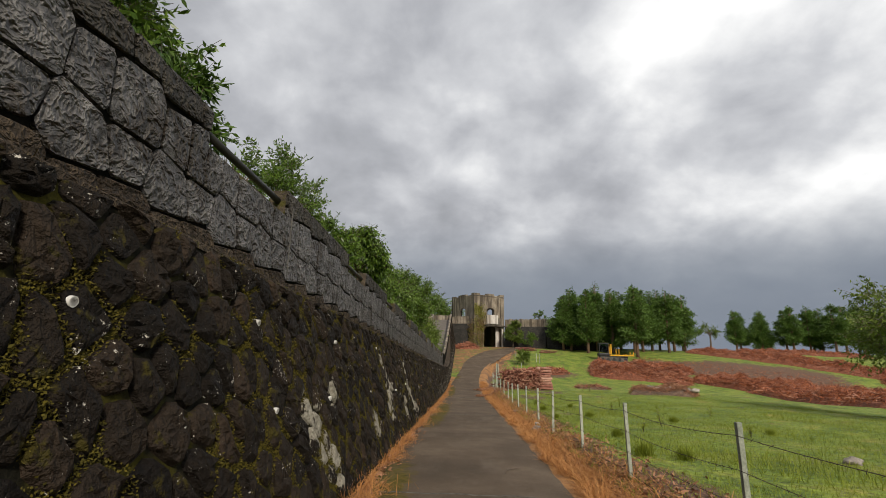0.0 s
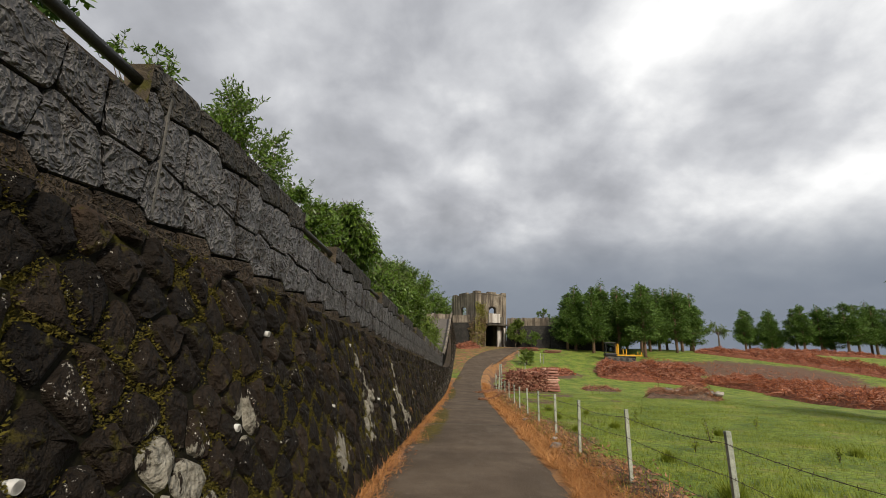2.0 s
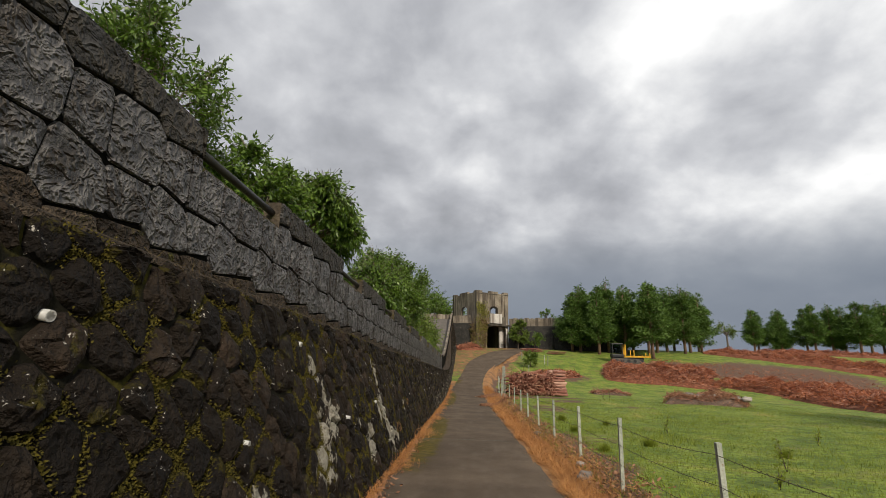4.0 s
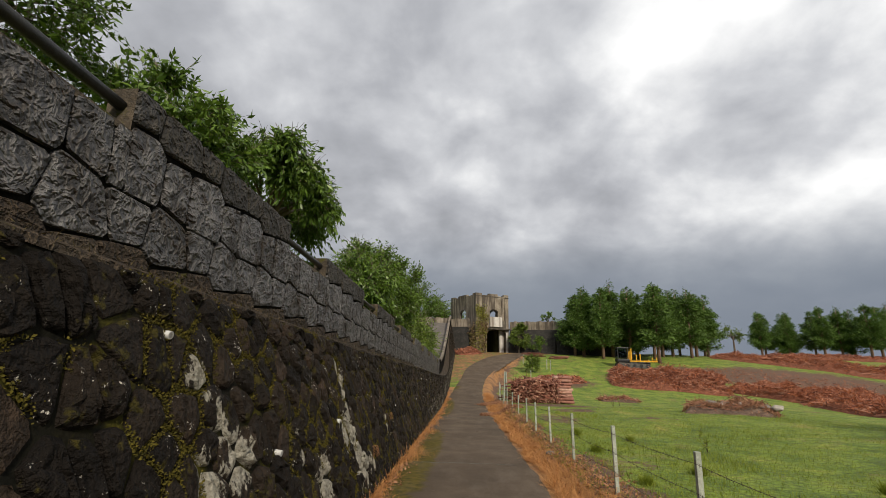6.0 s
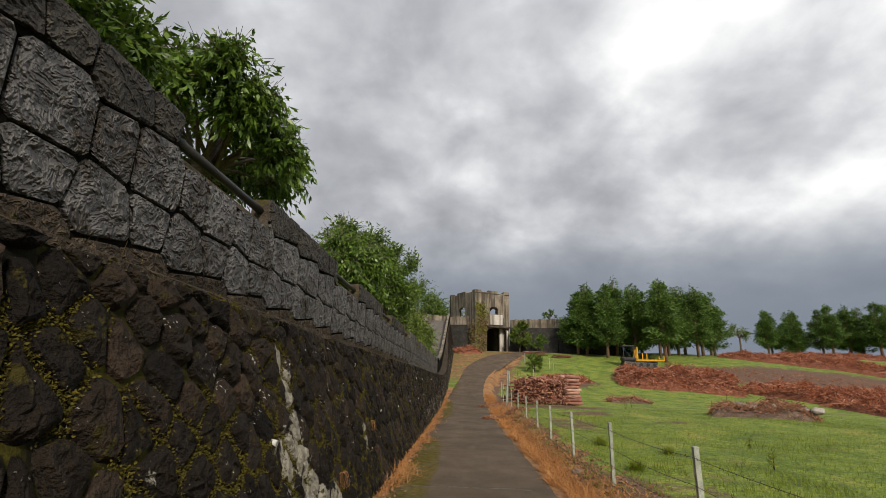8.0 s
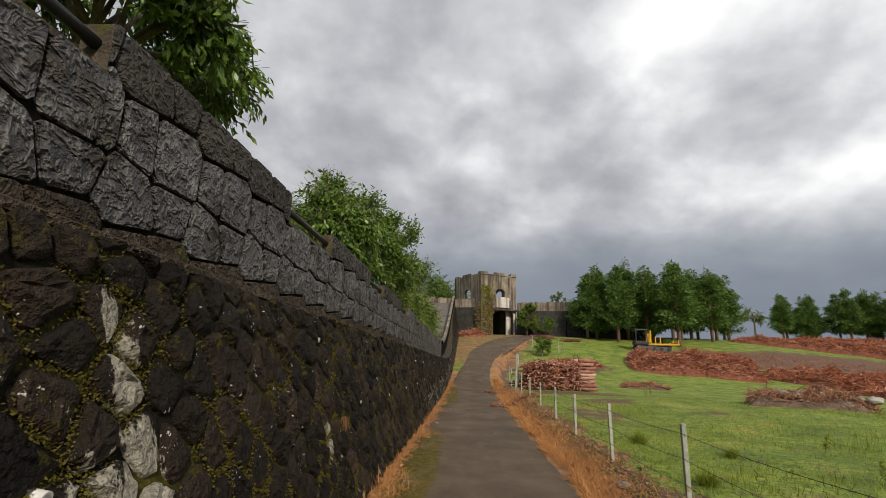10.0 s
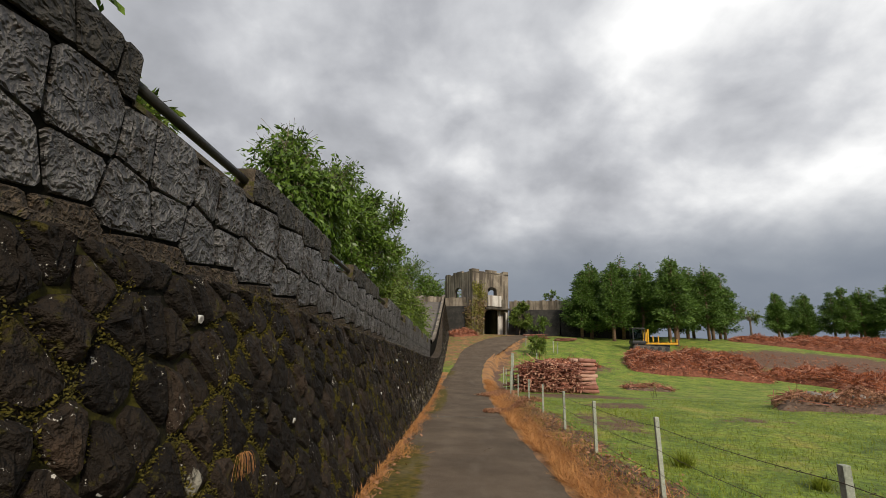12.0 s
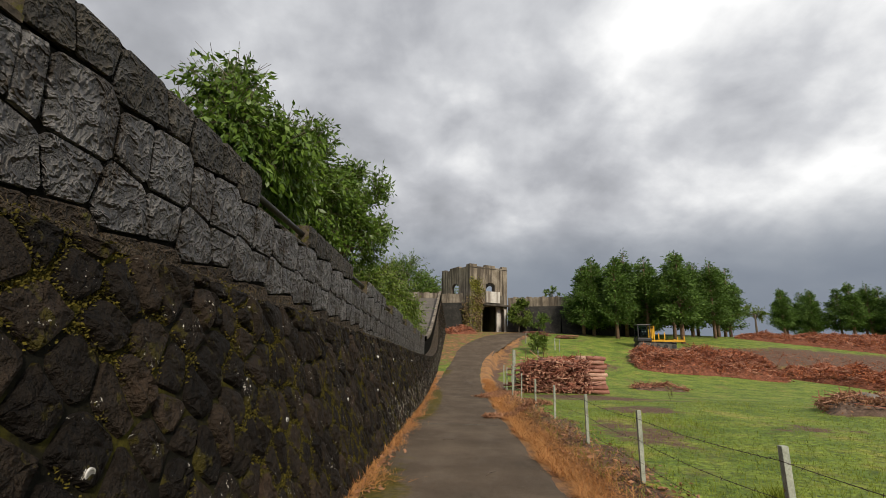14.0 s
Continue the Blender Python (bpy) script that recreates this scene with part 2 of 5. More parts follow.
def crusted(m):
    """Pale lichen crusts on a stone, drawn out downwards, where the mesh carries them."""
    nt = m.node_tree
    b = nt.nodes["Principled BSDF"]
    col = b.inputs["Base Color"].links[0].from_socket
    co = node(nt, "ShaderNodeTexCoord").outputs["Object"]
    mp = node(nt, "ShaderNodeMapping")
    mp.inputs["Scale"].default_value = (7.0, 7.0, 2.4)
    nt.links.new(co, mp.inputs["Vector"])
    a = node(nt, "ShaderNodeAttribute")
    a.attribute_name = "crust"
    f = math_node(nt, "ADD", a.outputs["Fac"], math_node(nt, "MULTIPLY", math_node(nt, "SUBTRACT", noise_tex(nt, mp.outputs[0], 1.6, 6, 0.7), 0.5), 2.6))
    f = ramp(nt, f, ((0.62, 0.0), (0.74, 1.0)))
    f = math_node(nt, "MULTIPLY", f, ramp(nt, a.outputs["Fac"], ((0.05, 0.0), (0.2, 1.0))))
    pale = ramp(nt, noise_tex(nt, co, 22, 5, 0.7), ((0.28, (0.05, 0.044, 0.034)), (0.42, (0.20, 0.185, 0.145)), (0.62, (0.32, 0.30, 0.245)), (0.8, (0.42, 0.40, 0.34))))
    nt.links.new(mix(nt, f, col, pale), b.inputs["Base Color"])


crusted(M_STONE)
M_MORTAR = surface("mossy_mortar", ((0.25, (0.005, 0.005, 0.004)), (0.50, (0.010, 0.009, 0.005)), (0.60, (0.040, 0.036, 0.006)), (0.8, (0.085, 0.075, 0.010))), 2.4, 0.95, 0.8, 45, 0.5, spec=0.1)
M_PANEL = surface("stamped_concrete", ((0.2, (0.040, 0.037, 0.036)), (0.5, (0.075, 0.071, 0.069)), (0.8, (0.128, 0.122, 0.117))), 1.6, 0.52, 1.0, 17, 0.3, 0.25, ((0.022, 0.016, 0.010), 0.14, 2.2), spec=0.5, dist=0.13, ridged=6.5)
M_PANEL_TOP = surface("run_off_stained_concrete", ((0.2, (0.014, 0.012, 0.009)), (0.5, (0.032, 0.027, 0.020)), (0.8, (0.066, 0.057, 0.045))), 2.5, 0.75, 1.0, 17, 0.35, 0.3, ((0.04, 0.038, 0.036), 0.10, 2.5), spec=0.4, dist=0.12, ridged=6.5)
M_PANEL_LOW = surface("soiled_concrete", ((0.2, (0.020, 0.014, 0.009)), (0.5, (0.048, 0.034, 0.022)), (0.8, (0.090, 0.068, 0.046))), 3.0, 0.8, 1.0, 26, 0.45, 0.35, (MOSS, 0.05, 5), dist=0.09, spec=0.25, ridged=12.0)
M_GROOVE = surface("dark_joint", ((0.3, (0.003, 0.003, 0.0025)), (0.7, (0.009, 0.008, 0.006))), 5, 0.95, 0.5, 50, 0.4, spec=0.05)
M_COPE = surface("weathered_coping", ((0.2, (0.022, 0.017, 0.012)), (0.5, (0.065, 0.050, 0.034)), (0.8, (0.14, 0.11, 0.075))), 5, 0.9, 1.0, 30, 0.5, 0, (MOSS, 0.12, 7), dist=0.04)
M_JOINT = surface("worn_joint", ((0.35, (0.05, 0.047, 0.04)), (0.7, (0.15, 0.14, 0.12))), 9, 0.85, 0.5, 60)
M_CAULK = surface("pale_caulk", ((0.3, (0.05, 0.047, 0.042)), (0.7, (0.15, 0.14, 0.125))), 9, 0.8, 0.5, 60)
M_RAIL = surface("painted_steel_pipe", ((0.3, (0.008, 0.008, 0.007)), (0.7, (0.022, 0.021, 0.018))), 6, 0.55, 0.3, 80, 0.3)
M_PVC = surface("white_pvc", ((0.3, (0.36, 0.35, 0.32)), (0.7, (0.62, 0.61, 0.58))), 8, 0.5, 0.1, 60, 0.1)
M_HOLE = surface("drain_shadow", ((0.3, (0.01, 0.01, 0.01)), (0.7, (0.02, 0.02, 0.02))), 8, 0.9, 0)
M_POST = surface("pale_fence_post", ((0.2, (0.15, 0.17, 0.13)), (0.5, (0.31, 0.33, 0.27)), (0.8, (0.48, 0.49, 0.41))), 7, 0.75, 0.5, 60, 0.3, 0.3, ((0.23, 0.15, 0.09), 0.04, 9))
M_WIRE = surface("rusty_barbed_wire", ((0.3, (0.03, 0.022, 0.018)), (0.7, (0.08, 0.055, 0.04))), 9, 0.8, 0, 60)
M_STRAW = leaf_mat("dry_straw", (0.30, 0.105, 0.025), (0.62, 0.33, 0.12), 0.8, 0.2)
M_MOSS = leaf_mat("joint_moss", (0.026, 0.025, 0.003), (0.115, 0.092, 0.007), 0.9, 0.1)
M_LEDGE_WEED = leaf_mat("ledge_weed", (0.045, 0.028, 0.012), (0.12, 0.09, 0.025), 0.9, 0.1)
M_GRASS = leaf_mat("grass_blade", (0.085, 0.130, 0.012), (0.31, 0.35, 0.04), 0.55, 0.35)
M_LITTER = leaf_mat("leaf_litter", (0.16, 0.065, 0.03), (0.44, 0.24, 0.14), 0.8, 0.1)


def ground_mat():
    m = surface("meadow", ((0.25, (0.058, 0.084, 0.010)), (0.42, (0.108, 0.164, 0.016)), (0.56, (0.17, 0.222, 0.026)), (0.74, (0.29, 0.24, 0.055))), 0.9, 0.9, 1.0, 9, 0.75, dist=0.12)
    nt = m.node_tree
    b = nt.nodes["Principled BSDF"]
    col = b.inputs["Base Color"].links[0].from_socket
    co = node(nt, "ShaderNodeTexCoord").outputs["Object"]
    n = noise_tex(nt, co, 1.6, 5, 0.65)
    n3 = noise_tex(nt, co, 22, 4, 0.7)
    dry = noise_tex(nt, co, 0.55, 6, 0.7)
    col = mix(nt, math_node(nt, "MULTIPLY", ramp(nt, dry, ((0.56, 0.0), (0.68, 1.0))), 0.7), col, ramp(nt, n3, ((0.3, (0.10, 0.075, 0.025)), (0.7, (0.26, 0.18, 0.075)))))
    col = mix(nt, math_node(nt, "MULTIPLY", ramp(nt, noise_tex(nt, co, 3.1, 5, 0.7), ((0.55, 0.0), (0.72, 1.0))), 0.6), col, (0.035, 0.062, 0.010))
    for name, stops in (("earth", ((0.25, (0.055, 0.030, 0.017)), (0.5, (0.115, 0.064, 0.038)), (0.75, (0.21, 0.13, 0.085)))), ("straw", ((0.25, (0.20, 0.09, 0.035)), (0.5, (0.34, 0.17, 0.06)), (0.75, (0.48, 0.28, 0.12))))):
        a = node(nt, "ShaderNodeAttribute")
        a.attribute_name = name
        f = math_node(nt, "ADD", a.outputs["Fac"], math_node(nt, "MULTIPLY", math_node(nt, "SUBTRACT", n, 0.5), 1.5))
        f = math_node(nt, "ADD", f, math_node(nt, "MULTIPLY", math_node(nt, "SUBTRACT", n3, 0.5), 0.6))
        f = math_node(nt, "MULTIPLY", ramp(nt, f, ((0.42, 0.0), (0.58, 1.0))), ramp(nt, a.outputs["Fac"], ((0.02, 0.0), (0.15, 1.0))))
        tone = ramp(nt, n3, stops)
        litter = math_node(nt, "MULTIPLY", ramp(nt, noise_tex(nt, co, 0.9, 5, 0.7), ((0.44, 0.0), (0.60, 1.0))), 0.75)
        tone = mix(nt, litter, tone, ramp(nt, noise_tex(nt, co, 14, 3, 0.7), ((0.3, (0.050, 0.026, 0.016)), (0.7, (0.19, 0.10, 0.062)))))
        col = mix(nt, f, col, tone)
    nt.links.new(col, b.inputs["Base Color"])
    return m


def road_mat():
    m = surface("worn_asphalt", ((0.3, (0.066, 0.050, 0.035)), (0.5, (0.094, 0.070, 0.049)), (0.7, (0.136, 0.103, 0.073))), 0.7, 0.85, 0.9, 60, 0.4, 0, None, ((0.20, 0.165, 0.125), 0.01, 40), spec=0.14, dist=0.012)
    nt = m.node_tree
    b = nt.nodes["Principled BSDF"]
    col = b.inputs["Base Color"].links[0].from_socket
    a = node(nt, "ShaderNodeAttribute")
    a.attribute_name = "edge"
    co = node(nt, "ShaderNodeTexCoord").outputs["Object"]
    n = noise_tex(nt, co, 2.6, 6, 0.7)
    f = ramp(nt, math_node(nt, "ADD", a.outputs["Fac"], math_node(nt, "MULTIPLY", math_node(nt, "SUBTRACT", n, 0.5), 1.2)), ((0.30, 0.0), (0.52, 1.0)))
    col = mix(nt, f, col, ramp(nt, noise_tex(nt, co, 9, 4), ((0.3, (0.042, 0.036, 0.008)), (0.55, (0.098, 0.078, 0.012)), (0.75, (0.16, 0.095, 0.035)))))
    mp = node(nt, "ShaderNodeMapping")
    mp.inputs["Scale"].default_value = (1.5, 0.5, 1)
    nt.links.new(co, mp.inputs["Vector"])
    col = mix(nt, math_node(nt, "MULTIPLY", ramp(nt, noise_tex(nt, mp.outputs[0], 1.3, 6, 0.7), ((0.5, 0.0), (0.68, 1.0))), 0.38), col, (0.165, 0.132, 0.100))
    nt.links.new(col, b.inputs["Base Color"])
    return m


# ---- ground, one sheet to the horizon ----
def grow(a, b, n):
    return list(np.geomspace(a, b, n))


BARE = ((29, 65.5, 8, 4.5, 0.95), (40, 66, 12, 6, 0.95), (46, 57, 9, 7, 0.9), (22, 60, 8, 4, 0.7), (35, 46, 6, 14, 0.75), (10, 57, 4, 3, 0.75), (6.5, 38.6, 4.2, 1.8, 0.85), (4.5, 36.8, 1.6, 2, 0.6), (3.8, 27.5, 1.1, 2.2, 0.6), (5.4, 31.5, 1.3, 1.3, 0.66), (8.0, 28.0, 1.4, 0.9, 0.5), (3.4, 17.5, 0.6, 1.6, 0.5), (9.5, 36.5, 2.5, 1.2, 0.5), (12.4, 30.8, 2.4, 2.0, 0.6), (5.5, 66, 3.5, 4, 0.4))


def bare(x, y):
    """How bare the meadow is: worn places and the ground round the heaps."""
    f = np.zeros(np.shape(x))
    for cx, cy, rx, ry, k in BARE:
        f = np.maximum(f, k * np.exp(-(((x - cx) / rx) ** 2 + ((y - cy) / ry) ** 2) ** 2))
    return f


def build_ground():
    xs = np.array([-v for v in grow(2500, 8, 16)] + [-6.5, -5, -4, -3, -2.30, -2.285, -2.0] + list(np.arange(-1.7, 5, 0.14)) + list(np.arange(5, 14, 0.3)) + grow(14, 75, 70) + grow(80, 2500, 14))
    ys = np.array([-v for v in grow(2500, 20, 12)] + list(np.arange(-18, 34, 0.28)) + list(np.arange(34, 88, 0.5)) + grow(89, 3000, 22))
    X, Y = np.meshgrid(xs, ys)
    Z = ground_z(X, Y)
    n = len(xs)
    faces = [(j * n + i, j * n + i + 1, (j + 1) * n + i + 1, (j + 1) * n + i) for j in range(len(ys) - 1) for i in range(n - 1)]
    ob = mesh_part("ground", np.stack([X, Y, Z], -1).reshape(-1, 3), faces, ground_mat(), smooth=True)
    d = X - curve_at(ROAD_X, Y)
    rough = 0.12 * np.sin(Y * 1.7) + 0.1 * np.sin(Y * 0.63 + 1) + 0.08 * np.sin(Y * 4.1)
    straw = sm(1.2, 1.38, d) * (1 - sm(2.0, 2.35, d + rough)) + (1 - sm(-1.25, -1.05, d)) * (X > -2.2) * (Y < 50)
    slope = sm(50, 56, Y) * (1 - sm(80, 84, Y)) * (1 - sm(2.6, 5.5, d + rough)) * sm(-9, -7, d)
    straw = np.clip(straw + slope * 0.5, 0, 1)
    earth = 0.6 * slope + sm(1.75, 2.05, d) * (1 - sm(2.4, 3.1, d + 1.4 * rough)) * 0.78
    earth = np.maximum(earth, bare(X, Y))
    for name, val in (("straw", straw), ("earth", earth)):
        at = ob.data.attributes.new(name, "FLOAT", "POINT")
        at.data.foreach_set("value", val.reshape(-1).astype(np.float32))
    tagged(ob, "meadow of short green grass with bare brown patches", "ground", kind="structure")


def build_road():
    ys = np.arange(-18, 80.5, 0.4)
    across = np.array([-1.36, -1.2, -0.9, -0.5, 0, 0.5, 0.9, 1.3, 1.64])
    v, edge = [], []
    for y in ys:
        cx = float(curve_at(ROAD_X, y))
        for k, a in enumerate(across):
            a = a * (1 - 0.1 * float(sm(40, 48, y)) + 0.5 * float(sm(54, 64, y)))
            w = 0.06 * math.sin(y * 2.3) + 0.05 * math.sin(y * 5.1 + 1) if k in (0, 8) else 0.0
            x = cx + a + w
            v.append((x, y, float(curve_at(ROAD_Z, y)) + 0.03 - 0.006 * a * a + (-0.05 if k in (0, 8) else 0)))
            edge.append(max(0.0, min(1.0, (-a - 0.42) / 0.5)) * 1.1 * (0.55 + 0.45 * math.sin(y * 0.37 + 0.6)) if y < 50 else 0.0)
    n = len(across)
    f = [(j * n + i, j * n + i + 1, (j + 1) * n + i + 1, (j + 1) * n + i) for j in range(len(ys) - 1) for i in range(n - 1)]
    ob = mesh_part("road", v, f, road_mat(), smooth=True)
    at = ob.data.attributes.new("edge", "FLOAT", "POINT")
    at.data.foreach_set("value", edge)
    tagged(ob, "narrow worn asphalt lane with mossy edges", "road", kind="structure")


build_ground()
build_road()
for y, w in ((6.35, 0.022), (18.0, 0.02), (30.2, 0.025)):
    bm = bmesh.new()
    for k in range(11):
        box(bm, -1.1 + k * 0.2, -0.9 + k * 0.2, y - w + 0.02 * math.sin(k * 1.7), y + 0.02 * math.sin(k * 1.7), float(curve_at(ROAD_Z, y)) + 0.014, float(curve_at(ROAD_Z, y)) + 0.037 - 0.006 * (-1.0 + k * 0.2) ** 2)
    bmesh.ops.remove_doubles(bm, verts=bm.verts, dist=1e-4)
    tagged(part("road_joint", bm, M_JOINT), "thin pale transverse joint in the asphalt", "joint", kind="structure")


# ---- vegetation tools ----
def fast_mesh(name, verts, n, material, parent=None, label="", smooth=False):
    """A mesh of separate n-cornered faces, corner by corner."""
    verts = np.asarray(verts, np.float32).reshape(-1, 3)
    k = len(verts)
    me = bpy.data.meshes.new(name)
    me.vertices.add(k)
    me.vertices.foreach_set("co", verts.reshape(-1))
    me.loops.add(k)
    me.loops.foreach_set("vertex_index", np.arange(k, dtype=np.int32))
    me.polygons.add(k // n)
    me.polygons.foreach_set("loop_start", np.arange(0, k, n, dtype=np.int32))
    me.update(calc_edges=True)
    me.materials.append(material)
    ob = new(name, me)
    if parent is not None:
        ob.parent = parent
    if label:
        ob["label"] = label
    return ob


def unit(a):
    return a / np.maximum(np.linalg.norm(a, axis=-1, keepdims=True), 1e-6)


def leaf_quads(base, along, length, width, rng, fold=0.25):
    """Pointed leaves: base, two shoulders, tip."""
    n = len(base)
    side = unit(np.cross(along, unit(rng.normal(size=(n, 3)))))
    up = np.cross(side, along)
    mid = base + along * (length * 0.45)[:, None]
    tip = base + along * length[:, None] - up * (length * fold)[:, None]
    return np.stack([base, mid - side * (width / 2)[:, None], tip, mid + side * (width / 2)[:, None]], 1)


def blades(root, along, length, width, rng):
    """Grass blades, wide at the root."""
    n = len(root)
    side = unit(np.cross(along, np.array([0, 0, 1.0]) + 0.2 * rng.normal(size=(n, 3))))
    tip = root + along * length[:, None]
    w = (side * (width / 2)[:, None])
    return np.stack([root - w, root + w, tip + w * 0.25, tip - w * 0.25], 1)


def sticks(start, along, length, radius):
    """Three-sided sticks as quads."""
    a = unit(np.cross(along, np.array([0.3, 0.2, 0.93])))
    b = np.cross(along, a)
    end = start + along * length[:, None]
    ring = [a * math.cos(t) + b * math.sin(t) for t in (0, 2.094, 4.189)]
    q = []
    for i in range(3):
        r0, r1 = ring[i] * radius[:, None], ring[(i + 1) % 3] * radius[:, None]
        q.append(np.stack([start + r0, start + r1, end + r1 * 0.7, end + r0 * 0.7], 1))
    return np.concatenate(q)


# ---- retaining wall: battered stone base, stamped parapet with merlons ----
MERLONS = ((-3.65, -0.75), (0.75, 3.5), (5.25, 8.33), (9.97, 12.77), (14.4, 17.13), (18.88, 21.64), (23.37, 26.2), (27.86, 30.7), (32.36, 35.2), (36.86, 39.7), (41.36, 44.2), (45.9, 48.6))
MERLON_H = 0.33
BACK_X = WALL_X - 0.22


STEP_Y = np.arange(-13, 81, 0.1)
LINES = [curve_at(c, STEP_Y) for c in (LEDGE_Z, TOP_Z, ROAD_Z)]


def ledge(y):
    return float(np.interp(y, STEP_Y, LINES[0]))


def top(y):
    return float(np.interp(y, STEP_Y, LINES[1]))


def road_z(y):
    return float(np.interp(y, STEP_Y, LINES[2]))


def batter(y, h, n=0.0):
    """A point of the battered face: h above the lane, n proud of it."""
    H = max(ledge(y) - road_z(y), 2.55)
    x = FOOT_X + (WALL_X + 0.03 - FOOT_X) * h / H
    return (x + n * 0.95, y, road_z(y) + h + n * 0.30)


def clip(poly, nx, ny, c):
    """The part of a convex polygon with nx*x + ny*y <= c."""
    out = []
    for i, (px, py) in enumerate(poly):
        qx, qy = poly[(i + 1) % len(poly)]
        a, b = nx * px + ny * py - c, nx * qx + ny * qy - c
        if a <= 0:
            out.append((px, py))
        if (a < 0) != (b < 0) and a != b:
            t = a / (a - b)
            out.append((px + (qx - px) * t, py + (qy - py) * t))
    return out


def cells(seeds, gap, reach):
    """Cells round the seeds, each shrunk by half the joint."""
    S = np.array(seeds)
    made = []
    for i, (sx, sy) in enumerate(S):
        d = S - (sx, sy)
        r = np.hypot(d[:, 0], d[:, 1])
        poly = [(sx - reach, sy - reach), (sx + reach, sy - reach), (sx + reach, sy + reach), (sx - reach, sy + reach)]
        for j in np.argsort(r)[1:16]:
            if r[j] > 2.2 * reach:
                break
            nx, ny = d[j] / r[j]
            poly = clip(poly, nx, ny, nx * sx + ny * sy + r[j] / 2 - gap / 2)
            if len(poly) < 3:
                break
        made.append(poly)
    return made


def area(p):
    return 0.5 * abs(sum(p[i][0] * p[(i + 1) % len(p)][1] - p[(i + 1) % len(p)][0] * p[i][1] for i in range(len(p))))


def soften(poly, k=0.22):
    out = []
    for i, p in enumerate(poly):
        q = poly[(i + 1) % len(poly)]
        out.append((p[0] + (q[0] - p[0]) * k, p[1] + (q[1] - p[1]) * k))
        out.append((p[0] + (q[0] - p[0]) * (1 - k), p[1] + (q[1] - p[1]) * (1 - k)))
    return out


def cell_mesh(poly, place, depth, rise, rnd, rings=(1.0, 0.93, 0.6), rough=0.25):
    """A stone from its outline: sunk rim, worn shoulder, uneven face."""
    cx, cy = sum(p[0] for p in poly) / len(poly), sum(p[1] for p in poly) / len(poly)
    tx, ty = rnd.uniform(-1, 1) * rise * 1.2, rnd.uniform(-1, 1) * rise * 1.2
    n = len(poly)
    v, f = [], []
    for k, s in enumerate(rings):
        for px, py in poly:
            x, y = cx + (px - cx) * s, cy + (py - cy) * s
            h = -depth if k == 0 else rise * (0.45 if k == 1 else 0.95 if k == 2 else 1.05) + (px - cx) * tx + (py - cy) * ty + rnd.uniform(-rough, rough) * rise
            v.append(place(x, y, h))
    v.append(place(cx, cy, rise * rnd.uniform(0.8, 1.15)))
    for k in range(len(rings) - 1):
        for i in range(n):
            j = (i + 1) % n
            f.append((k * n + i, k * n + j, (k + 1) * n + j, (k + 1) * n + i))
    b = (len(rings) - 1) * n
    f += [(b + i, b + (i + 1) % n, len(v) - 1) for i in range(n)]
    return v, f


def ccw(poly, place):
    """Wind the outline so that faces look out along +x."""
    a, b, c = (Vector(place(*p, 0)) for p in (poly[0], poly[1], poly[2]))
    return poly if (b - a).cross(c - b).x > 0 else poly[::-1]


# the form liner of the parapet: stone outlines along one repeat, and heights over the ledge
STAMP = (
    ((-0.05, 0.46), (0.0, 0.51), (0.40, 0.45), (0.53, 0.12), (0.02, 0.055), (-0.13, 0.16)),
    ((0.40, 0.45), (0.95, 0.46), (0.87, 0.16), (0.53, 0.12)),
    ((0.0, 0.51), (0.01, 0.85), (0.39, 0.91), (0.40, 0.45)),
    ((0.40, 0.45), (0.39, 0.91), (0.87, 0.96), (1.01, 0.85), (1.0, 0.51), (0.95, 0.46)),
    ((0.01, 0.85), (-0.13, 0.96), (-0.07, 1.35), (0.42, 1.35), (0.55, 0.93), (0.39, 0.91)),
    ((0.55, 0.93), (0.42, 1.35), (0.93, 1.35), (0.87, 0.96)),
    ((0.02, 0.055), (0.42, 0.105), (0.5, -0.04), (0.0, -0.04)),
    ((0.42, 0.105), (0.53, 0.12), (0.87, 0.16), (1.02, 0.055), (1.0, -0.04), (0.5, -0.04)),
)


def inset(poly, by):
    """A convex outline drawn in by a margin on all sides."""
    turn = 1 if sum(p[0] * q[1] - q[0] * p[1] for p, q in zip(poly, poly[1:] + poly[:1])) > 0 else -1
    out = list(poly)
    for (px, py), (qx, qy) in zip(poly, poly[1:] + poly[:1]):
        L = math.hypot(qx - px, qy - py)
        nx, ny = turn * (qy - py) / L, -turn * (qx - px) / L
        out = clip(out, nx, ny, nx * px + ny * py - by)
    return out


